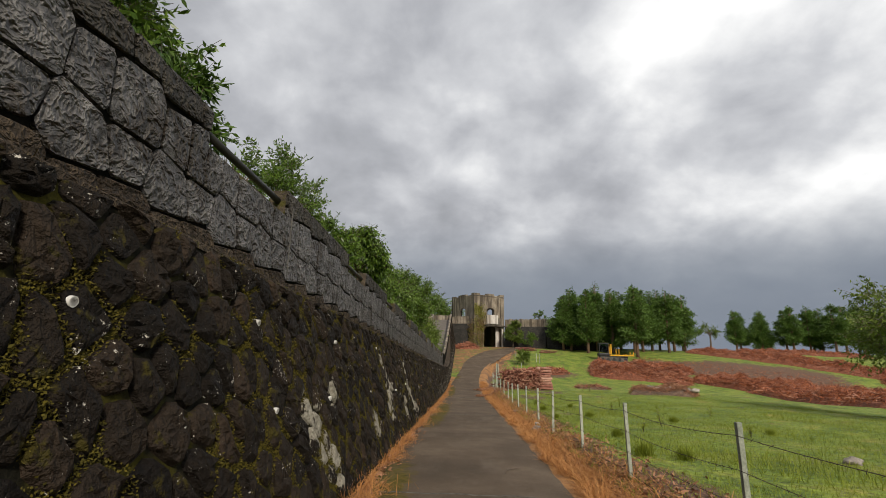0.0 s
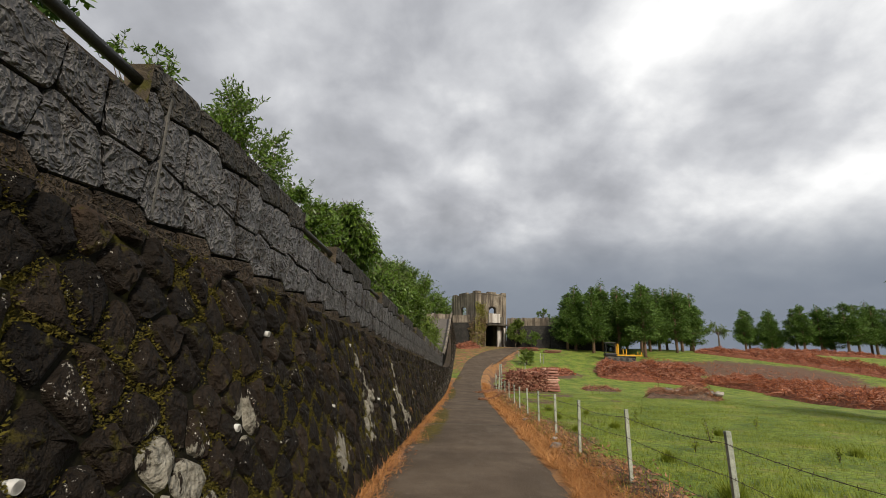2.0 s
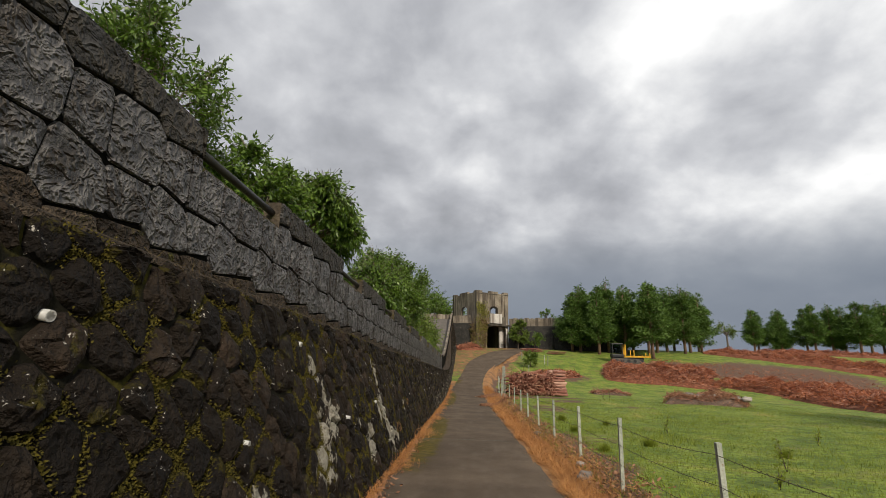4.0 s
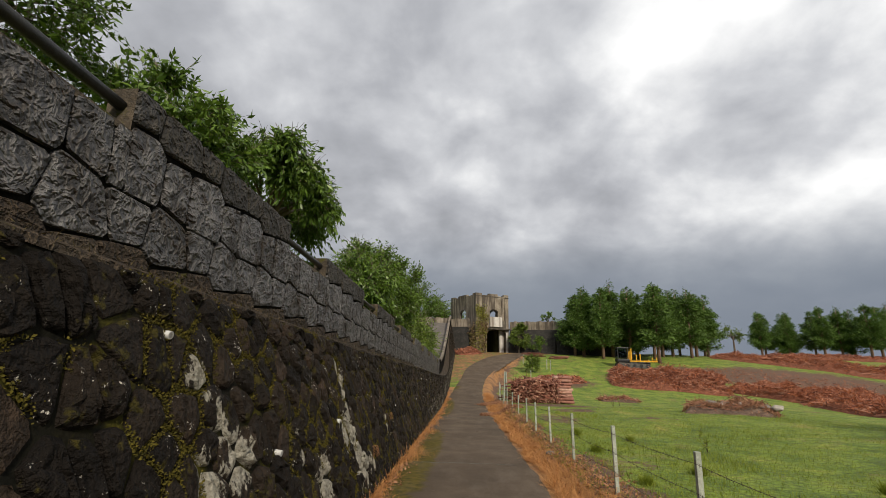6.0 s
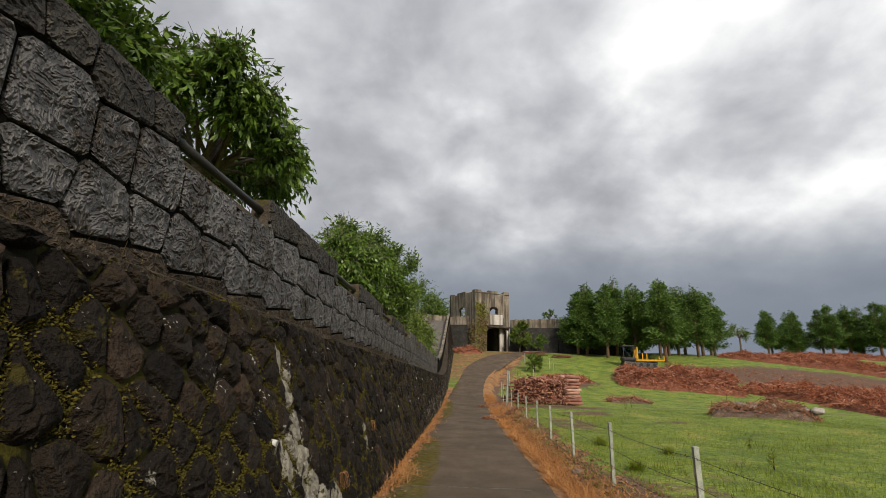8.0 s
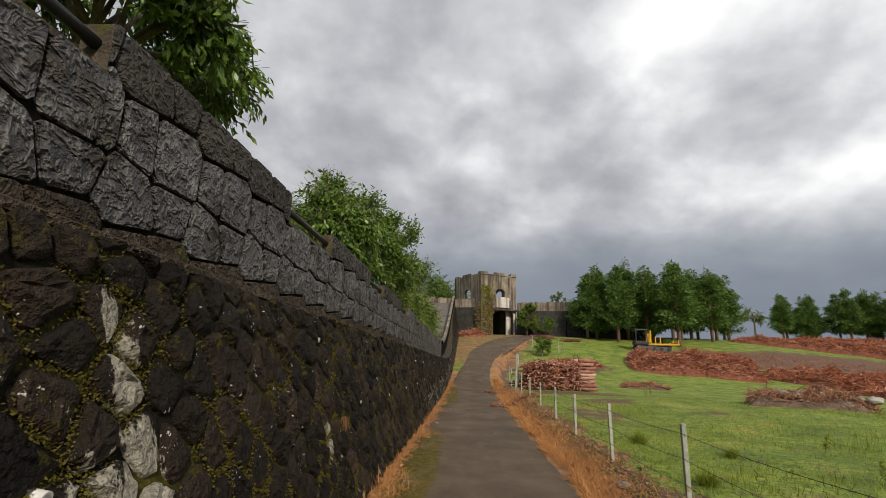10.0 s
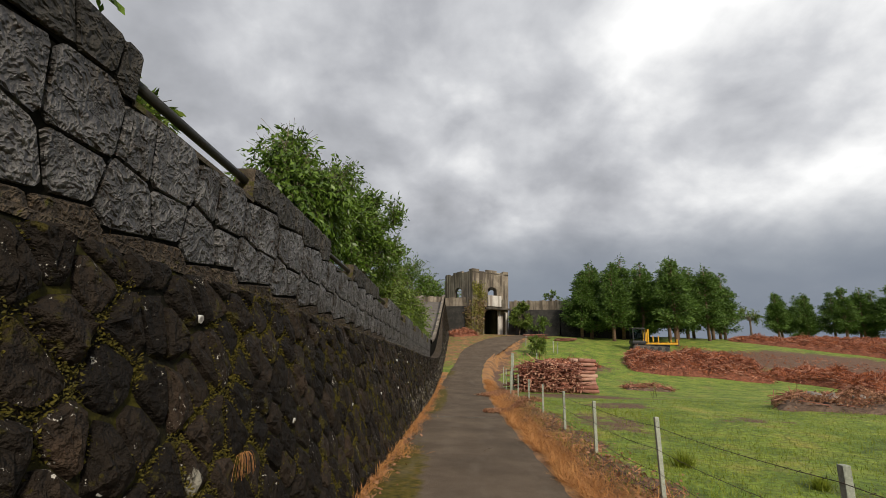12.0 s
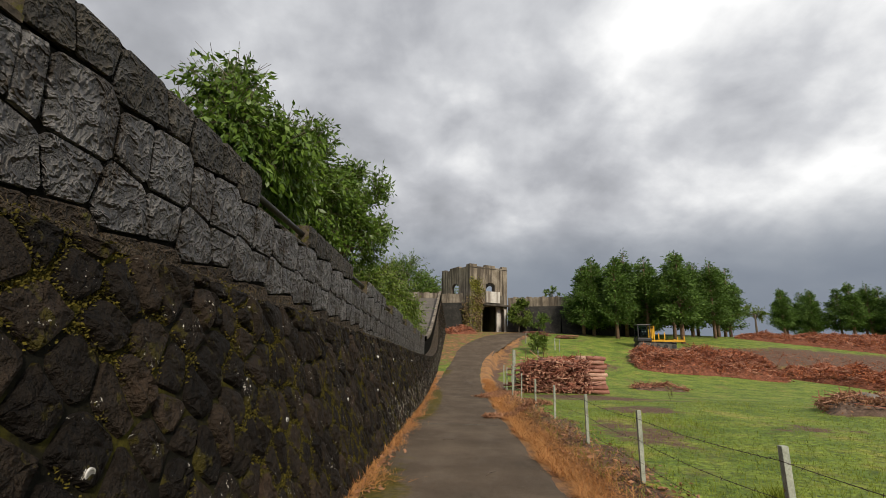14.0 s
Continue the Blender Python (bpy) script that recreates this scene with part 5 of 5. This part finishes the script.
def build_ramp():
    v = []
    ys = np.arange(50, 80.3, 0.5)
    for y in ys:
        z = ledge(y) + 0.22
        v += [(BACK_X - 0.01, y, z), (-5.2, y, z), (-5.2, y, z - 0.6), (BACK_X - 0.01, y, z - 0.6)]
    f = [(4 * i + k, 4 * i + (k + 1) % 4, 4 * i + 4 + (k + 1) % 4, 4 * i + 4 + k) for i in range(len(ys) - 1) for k in range(4)]
    tagged(mesh_part("ramp", v, f, M_RAMP), "grey concrete ramp climbing to the tower", "ramp", kind="structure")
    v = []
    for y in ys:
        v += [(-5.2, y, ledge(y) - 0.2), (-5.2, y, top(y) - 0.1), (-5.5, y, top(y) - 0.1), (-5.5, y, ledge(y) - 0.2)]
    f = [(4 * i + k, 4 * i + (k + 1) % 4, 4 * i + 4 + (k + 1) % 4, 4 * i + 4 + k) for i in range(len(ys) - 1) for k in range(4)]
    tagged(mesh_part("ramp_parapet", v, f, M_TOWER), "stained concrete parapet along the ramp", "wall", kind="structure")
    # bare concrete rim of the rising parapet
    v = []
    for y in np.arange(50, 80.3, 0.5):
        t = top(y)
        v += [(WALL_X + 0.02, y, t - 0.18), (WALL_X + 0.02, y, t + 0.02), (BACK_X - 0.02, y, t + 0.02), (BACK_X - 0.02, y, ledge(y) + 0.1)]
    n = len(v) // 4
    f = [(4 * i + k, 4 * i + k + 1, 4 * i + k + 5, 4 * i + k + 4) for i in range(n - 1) for k in range(3)]
    tagged(mesh_part("parapet_rim", v, f, M_TOWER), "weathered concrete rim of the rising parapet", "trim", kind="structure")


build_ramp()


# ---- tracked carrier ----
M_YELLOW = surface("yellow_paint", ((0.3, (0.55, 0.27, 0.01)), (0.7, (0.70, 0.38, 0.02))), 3, 0.5, 0.1, 30, 0.15)
M_BLACK = surface("black_machine", ((0.3, (0.010, 0.011, 0.012)), (0.7, (0.03, 0.03, 0.032))), 4, 0.5, 0.2, 30, 0.3)
M_TRACK = surface("rubber_track", ((0.3, (0.05, 0.046, 0.042)), (0.7, (0.13, 0.12, 0.105))), 5, 0.9, 0.3, 30, 0.3)
M_GLASS = bpy.data.materials.new("cab_glass")
M_GLASS.use_nodes = True
for key, val in (("Base Color", (0.55, 0.68, 0.66, 1)), ("Roughness", 0.03), ("Transmission Weight", 1.0), ("IOR", 1.2)):
    M_GLASS.node_tree.nodes["Principled BSDF"].inputs[key].default_value = val


def build_carrier():
    x, y = 20.4, 66.0
    car = thing("tracked_carrier", pose(x, y, gz(x, y) + 0.02, 0, 0, -6), "yellow tracked log carrier with a black cab on the grass", "carrier")
    for s in (-0.75, 0.75):
        bm = bmesh.new()
        prof = []
        for k in range(9):
            a = math.pi / 2 + math.pi * k / 8
            prof.append((-1.6 + 0.33 * math.cos(a), 0.33 + 0.33 * math.sin(a)))
        for k in range(9):
            a = -math.pi / 2 + math.pi * k / 8
            prof.append((1.5 + 0.26 * math.cos(a), 0.26 + 0.26 * math.sin(a)))
        lo = [bm.verts.new((px, s - 0.2, pz)) for px, pz in prof]
        hi = [bm.verts.new((px, s + 0.2, pz)) for px, pz in prof]
        bm.faces.new(lo)
        bm.faces.new(hi[::-1])
        for i in range(len(lo)):
            bm.faces.new((lo[i], hi[i], hi[(i + 1) % len(lo)], lo[(i + 1) % len(lo)]))
        bmesh.ops.recalc_face_normals(bm, faces=bm.faces)
        tr = part("track", bm, M_TRACK, car)
        for wx in (-1.55, -0.8, -0.05, 0.7, 1.45):
            bm = bmesh.new()
            bmesh.ops.create_cone(bm, cap_ends=True, segments=16, radius1=0.2, radius2=0.2, depth=0.46, matrix=Matrix.Translation((wx, s, 0.28)) @ pose(0, 0, 0, 90))
            part("wheel", bm, M_BLACK, tr)
    bm = bmesh.new()
    box(bm, -1.9, 1.9, -0.5, 0.5, 0.42, 0.72, 0.04)
    part("chassis", bm, M_BLACK, car)
    bm = bmesh.new()
    box(bm, -1.95, -0.55, -0.8, 0.75, 0.72, 1.1, 0.08)
    part("engine_box", bm, M_BLACK, car)
    cab = bmesh.new()
    for cx in (-1.85, -0.7):
        for cy in (-0.8, 0.35):
            box(cab, cx - 0.05, cx + 0.05, cy - 0.05, cy + 0.05, 1.1, 2.35, 0.015)
    box(cab, -1.95, -0.6, -0.9, 0.45, 2.33, 2.45, 0.05)
    cabin = part("cab", cab, M_BLACK, car)
    for a in ((-1.8, -0.75, -0.81, -0.79, 1.27, 2.32), (-1.86, -1.84, -0.74, 0.3, 1.27, 2.32), (-1.8, -0.75, 0.34, 0.36, 1.27, 2.32)):
        bm = bmesh.new()
        box(bm, *a)
        part("pane", bm, M_GLASS, cabin)
    bm = bmesh.new()
    box(bm, -1.45, -0.95, -0.5, 0.0, 1.25, 1.75, 0.08)
    part("seat", bm, M_BLACK, car)
    bm = bmesh.new()
    for by in (-0.85, 0.0, 0.85):
        box(bm, -0.4, 2.6, by - 0.06, by + 0.06, 0.74, 0.9, 0.015)
    for bx in (-0.35, 0.6, 1.6, 2.5):
        box(bm, bx - 0.06, bx + 0.06, -0.95, 0.95, 0.9, 1.0, 0.015)
    part("bed_frame", bm, M_YELLOW, car)
    for by in (-0.85, -0.28, 0.28, 0.85):
        bm = bmesh.new()
        box(bm, -0.42, -0.28, by - 0.09, by + 0.09, 1.0, 2.3, 0.02)
        part("headboard_post", bm, M_YELLOW, car)
    bm = bmesh.new()
    box(bm, -0.42, -0.28, -0.95, 0.95, 2.1, 2.3, 0.02)
    part("headboard_rail", bm, M_YELLOW, car)
    for bx in (0.65, 2.5):
        for by in (-0.92, 0.92):
            bm = bmesh.new()
            box(bm, bx - 0.05, bx + 0.05, by - 0.05, by + 0.05, 0.95, 1.65 if bx < 1 else 1.3, 0.01)
            part("stake", bm, M_YELLOW, car)


build_carrier()


# ---- bushes, posts by the tower ----
broad_tree("bush", 7.7, 62.3, 2, (0, 0, 0.9, 1.0, 1.0, 0.9), 1500, 0.26, M_LEAF_BRIGHT, 71, "round green bush beside the lane", 0.2, 16, 0.05)
broad_tree("shrub", 8.0, 78.2, 4, (0.3, 0, 2.4, 1.5, 1.1, 2.4), 4500, 0.34, M_LEAF_BRIGHT, 72, "yellow-green shrub growing against the tower and wall", 0.5, 20, 0.08)
broad_tree("shrub", 10.3, 76.5, 3, (0, 0, 1.4, 1.2, 1.0, 1.3), 1200, 0.3, M_LEAF, 73, "green shrub at the foot of the far wall", 0.3, 14, 0.06)
broad_tree("small_tree", 13.0, 81, 6, (0, 0, 5.4, 0.9, 0.9, 0.9), 500, 0.3, M_LEAF, 74, "small tree top showing over the far wall", 0.2, 10, 0.06)
stake = None
for x, y in ((6.9, 57.5), (9.6, 63.5), (9.9, 63.0), (7.2, 66.5), (3.5, 47.5), (4.6, 51.5)):
    if stake is None:
        stake = thing("stake", pose(0, 0, 0), "pale wooden stake standing in the grass", "stake", "loose fence stakes")
        bm = bmesh.new()
        box(bm, -0.035, 0.035, -0.035, 0.035, -0.2, 1.15, 0.008)
        part("shaft", bm, M_POST, stake)
        bm = bmesh.new()
        box(bm, -0.042, 0.042, -0.042, 0.042, 0.9, 0.93, 0.004)
        part("wire_loop", bm, M_WIRE, stake)
        stake.matrix_world = pose(x, y, gz(x, y))
    else:
        copy_thing(stake, pose(x, y, gz(x, y), rnd.uniform(-3, 3), rnd.uniform(-3, 3), rnd.uniform(0, 90)))


# two tall posts at the end of the log pile
tall = None
for x, y in ((2.69, 40.06), (2.97, 41.66)):
    if tall is None:
        tall = thing("tall_post", pose(x, y, gz(x, y)), "tall pale weathered post beside the log pile", "post", "tall posts by the log pile")
        bm = bmesh.new()
        for q in box(bm, -0.045, 0.045, -0.045, 0.045, -0.2, 2.07, 0.01):
            q.co.x += 0.02 * q.co.z
        part("shaft", bm, M_POST, tall)
    else:
        copy_thing(tall, pose(x, y, gz(x, y), 0, -1.5, 30))


# ---- grass, straw and litter ----
def build_cover():
    rng = np.random.default_rng(101)
    # meadow grass, thinner with distance from the fence
    n = 230000
    y = 1.0 + 38 * rng.uniform(0, 1, n) ** 1.1
    x = 2.05 + 16 * rng.uniform(0, 1, n) ** 1.7
    keep = (np.sin(x * 1.3 + np.sin(y * 0.9)) * np.sin(y * 1.1) + rng.normal(size=n) * 0.5) > -0.65
    keep &= (x > 2.7) | (rng.uniform(0, 1, n) < 0.3)
    keep &= bare(x, y) + 0.5 * rng.normal(size=n) * 0.3 < 0.42
    keep &= rng.uniform(0, 1, n) > sm(24, 39, y)
    x, y = x[keep], y[keep]
    n = len(x)
    root = np.stack([x, y, ground_z(x, y) - 0.01], 1)
    way = unit(rng.normal(size=(n, 3)) * np.array([0.5, 0.5, 0.1]) + np.array([0, 0, 0.8]))
    L = rng.uniform(0.025, 0.085, n) * (1 + 0.8 * (np.sin(x * 0.8 + 1) * np.sin(y * 0.6) > 0.5))
    tagged(fast_mesh("grass", blades(root, way, L, rng.uniform(0.006, 0.014, n), rng), 4, M_GRASS), "short green meadow grass", "grass", kind="stuff")
    # dry straw along both edges of the lane
    n = 62000
    y = 1.5 + 45 * rng.uniform(0, 1, n) ** 1.25
    d = 1.52 + np.abs(rng.normal(size=n)) * 0.34 + 0.07 * np.sin(y * 1.9) + 0.05 * np.sin(y * 5.3)
    keep = d < 2.5
    y, d = y[keep], d[keep]
    x = d + curve_at(ROAD_X, y)
    n = len(x)
    root = np.stack([x, y, ground_z(x, y) + rng.uniform(0.0, 0.05, n)], 1)
    way = unit(rng.normal(size=(n, 3)) * np.array([1, 1, 0.35]) + np.array([-0.15, 0, 0.22]))
    tagged(fast_mesh("straw", blades(root, way, rng.uniform(0.07, 0.26, n), rng.uniform(0.004, 0.010, n), rng), 4, M_STRAW), "orange dead grass along the lane", "dead grass", kind="stuff")
    n = 20000
    y = 1.5 + 45 * rng.uniform(0, 1, n) ** 1.25
    bunch = 0.5 + 0.5 * np.sin(y * 1.9 + 0.7 * np.sin(y * 0.8)) * np.sin(y * 0.53 + 1)
    d = -1.36 + np.abs(rng.normal(size=n)) * (0.05 + 0.20 * bunch**2)
    keep = rng.uniform(0, 1, n) < 0.25 + bunch
    y, d, bunch = y[keep], d[keep], bunch[keep]
    n = len(y)
    root = np.stack([d, y, curve_at(ROAD_Z, y) + 0.02 + rng.uniform(0, 0.05, n)], 1)
    way = unit(rng.normal(size=(n, 3)) * np.array([0.8, 1, 0.5]) + np.array([0.45, -0.1, 0.25]))
    tagged(fast_mesh("straw", blades(root, way, rng.uniform(0.06, 0.15, n) + 0.16 * bunch**2 * rng.uniform(0, 1, n), rng.uniform(0.004, 0.010, n), rng), 4, M_STRAW), "orange dead grass tufts at the foot of the wall", "dead grass", kind="stuff")
    # dead leaves between straw and meadow, and along the wall foot
    n = 6500
    y = 1.5 + 42 * rng.uniform(0, 1, n) ** 1.2
    right = rng.uniform(0, 1, n) < 0.75
    d = np.where(right, 2.3 + 0.26 * rng.normal(size=n), -1.30 + 0.12 * np.abs(rng.normal(size=n)))
    x = d + curve_at(ROAD_X, y) * right
    z = np.where(right, ground_z(x, y), curve_at(ROAD_Z, y) + 0.02) + rng.uniform(0.0, 0.03, n)
    way = unit(rng.normal(size=(n, 3)) * np.array([1, 1, 0.3]))
    tagged(fast_mesh("leaf_litter", leaf_quads(np.stack([x, y, z], 1), way, rng.uniform(0.04, 0.11, n), rng.uniform(0.02, 0.05, n), rng), 4, M_LITTER), "brown dead leaves beside the lane", "dead leaves", kind="stuff")


build_cover()


def tussock(x, y, n, size, material, label, seed, name="grass_tussock"):
    rng = np.random.default_rng(seed)
    ob = thing(name, pose(x, y, gz(x, y)), label, "grass")
    root = rng.normal(size=(n, 3)) * np.array([0.09, 0.09, 0]) * size * 2.2
    way = unit(rng.normal(size=(n, 3)) * np.array([0.6, 0.6, 0.1]) + np.array([0, 0, 0.9]))
    fast_mesh("blade_tuft", blades(root, way, rng.uniform(0.4, 1.0, n) * size, rng.uniform(0.008, 0.016, n), rng), 4, material, ob)


for i, (x, y, s) in enumerate(((3.0, 8.3, 0.30), (3.5, 8.0, 0.24), (6.4, 6.2, 0.2), (3.4, 11.0, 0.22), (2.9, 15.4, 0.2), (4.2, 16.4, 0.24), (6.4, 15.2, 0.22), (3.1, 19.0, 0.24), (3.4, 22.4, 0.28), (4.6, 21.2, 0.2), (7.6, 12.5, 0.2))):
    tussock(x, y, 420, s, M_GRASS, "tuft of taller green grass in the meadow", 200 + i)

# ---- small things along the lane ----
M_ROCK = surface("grey_field_stone", ((0.2, (0.12, 0.10, 0.085)), (0.5, (0.24, 0.21, 0.18)), (0.8, (0.38, 0.34, 0.30))), 4, 0.9, 0.8, 24, 0.35, 0.4, dist=0.03)


def rock(x, y, size, seed, label, lift=0.0):
    rng = random.Random(seed)
    ob = thing("field_stone", pose(x, y, gz(x, y) + size * 0.12 + lift, 0, 0, rng.uniform(0, 360)), label, "stone", "stones along the lane")
    bm = bmesh.new()
    bmesh.ops.create_icosphere(bm, subdivisions=3, radius=size / 2)
    for v in bm.verts:
        n = noise.noise(v.co * (2.2 / size) + Vector((seed * 3.1, 0, 0)))
        v.co *= 1 + 0.45 * n
        v.co.z *= 0.62
    part("stone_body", bm, M_ROCK, ob)


for i, (x, y, s) in enumerate(((2.0, 13.4, 0.26), (2.12, 14.2, 0.18), (2.05, 19.2, 0.2), (7.6, 8.6, 0.34), (6.2, 8.2, 0.26))):
    rock(x, y, s, 300 + i, "weathered grey stone half buried at the verge" if x < 3 else "grey stone lying in the grass")
rng = random.Random(12)
for i in range(16):
    u = rng.uniform(-1, 1)
    rock(12.9 + u * 1.2, 30.4 - u * 0.7 + rng.uniform(-0.35, 0.35), rng.uniform(0.2, 0.5), 330 + i, "pale stone in the low heap of earth", 0.34)


def hanging_straw(y, h, n, size, seed):
    """A dead tuft hanging from a joint of the wall."""
    rng = np.random.default_rng(seed)
    x, _, z = batter(y, h, 0.05)
    ob = thing("dead_tuft", pose(x, y, z), "dead straw tuft hanging from a wall joint", "dead grass", "dead tufts on the wall")
    q = []
    for _ in range(n):
        d = np.array([rng.uniform(0.2, 0.7), rng.normal() * 0.5, 0.35])
        p = np.zeros(3)
        w = np.array([0, rng.uniform(0.0015, 0.0032), 0])
        for k in range(5):
            s = p + d * size * 0.2
            q.append(np.stack([p - w, p + w, s + w * 0.9, s - w * 0.9]))
            p, d = s, d * np.array([0.7, 0.8, 1]) + np.array([0, 0, -0.42])
    fast_mesh("straw_tuft", np.array(q), 4, M_STRAW, ob)


for i, (y, h, s) in enumerate(((17.95, 1.0, 0.26), (15.55, 0.62, 0.3))):
    hanging_straw(y, h, 24, s, 400 + i)
for i, (x, y, a, L) in enumerate(((0.72, 7.9, 70, 0.34), (0.86, 8.05, 30, 0.2), (0.5, 24.5, 60, 0.3), (-0.2, 27.6, 20, 0.25))):
    st = thing("fallen_twig", pose(x, y, road_z(y) + 0.035, 0, 0, a), "dark fallen twig lying on the asphalt", "twig", "twigs on the lane")
    bm = bmesh.new()
    tube(bm, [(-L / 2, 0, 0), (0, 0.02, 0.012), (L / 2, -0.01, 0)], [0.009, 0.008, 0.004], 6)
    part("stem", bm, M_BARK, st)
    bm = bmesh.new()
    tube(bm, [(0, 0.02, 0.012), (L * 0.25, 0.07, 0.02)], [0.006, 0.003], 5)
    part("side_shoot", bm, M_BARK, st)


def weed(x, y, h, seed):
    rng = np.random.default_rng(seed)
    ob = thing("weed", pose(x, y, gz(x, y)), "thin weed stalk with small leaves in the meadow", "weed", "weeds in the meadow")
    bm = bmesh.new()
    pts, way = [], []
    for k in range(4):
        a, l = rng.uniform(0, 6.28), h * rng.uniform(0.6, 1.0)
        e = np.array([math.cos(a) * 0.3 * l, math.sin(a) * 0.3 * l, l])
        tube(bm, [(0, 0, -0.03), tuple(e * 0.5 + np.array([0, 0, 0.06])), tuple(e)], [0.006, 0.004, 0.002], 4)
        for t in np.linspace(0.25, 1, 12):
            pts.append(e * t)
            way.append(unit(rng.normal(size=3) + np.array([0, 0, 0.2])))
    part("stalk", bm, M_BARK, ob)
    n = len(pts)
    fast_mesh("foliage", leaf_quads(np.array(pts), np.array(way), rng.uniform(0.04, 0.1, n), rng.uniform(0.02, 0.04, n), rng), 4, M_GRASS, ob)


for i, (x, y, h) in enumerate(((5.4, 13.6, 0.6), (4.4, 12.2, 0.3), (6.6, 11.6, 0.3), (5.9, 19.6, 0.35), (8.6, 17.4, 0.4), (7.1, 22.5, 0.35), (9.4, 38.5, 0.9), (10.6, 41.0, 0.7))):
    weed(x, y, h, 500 + i)
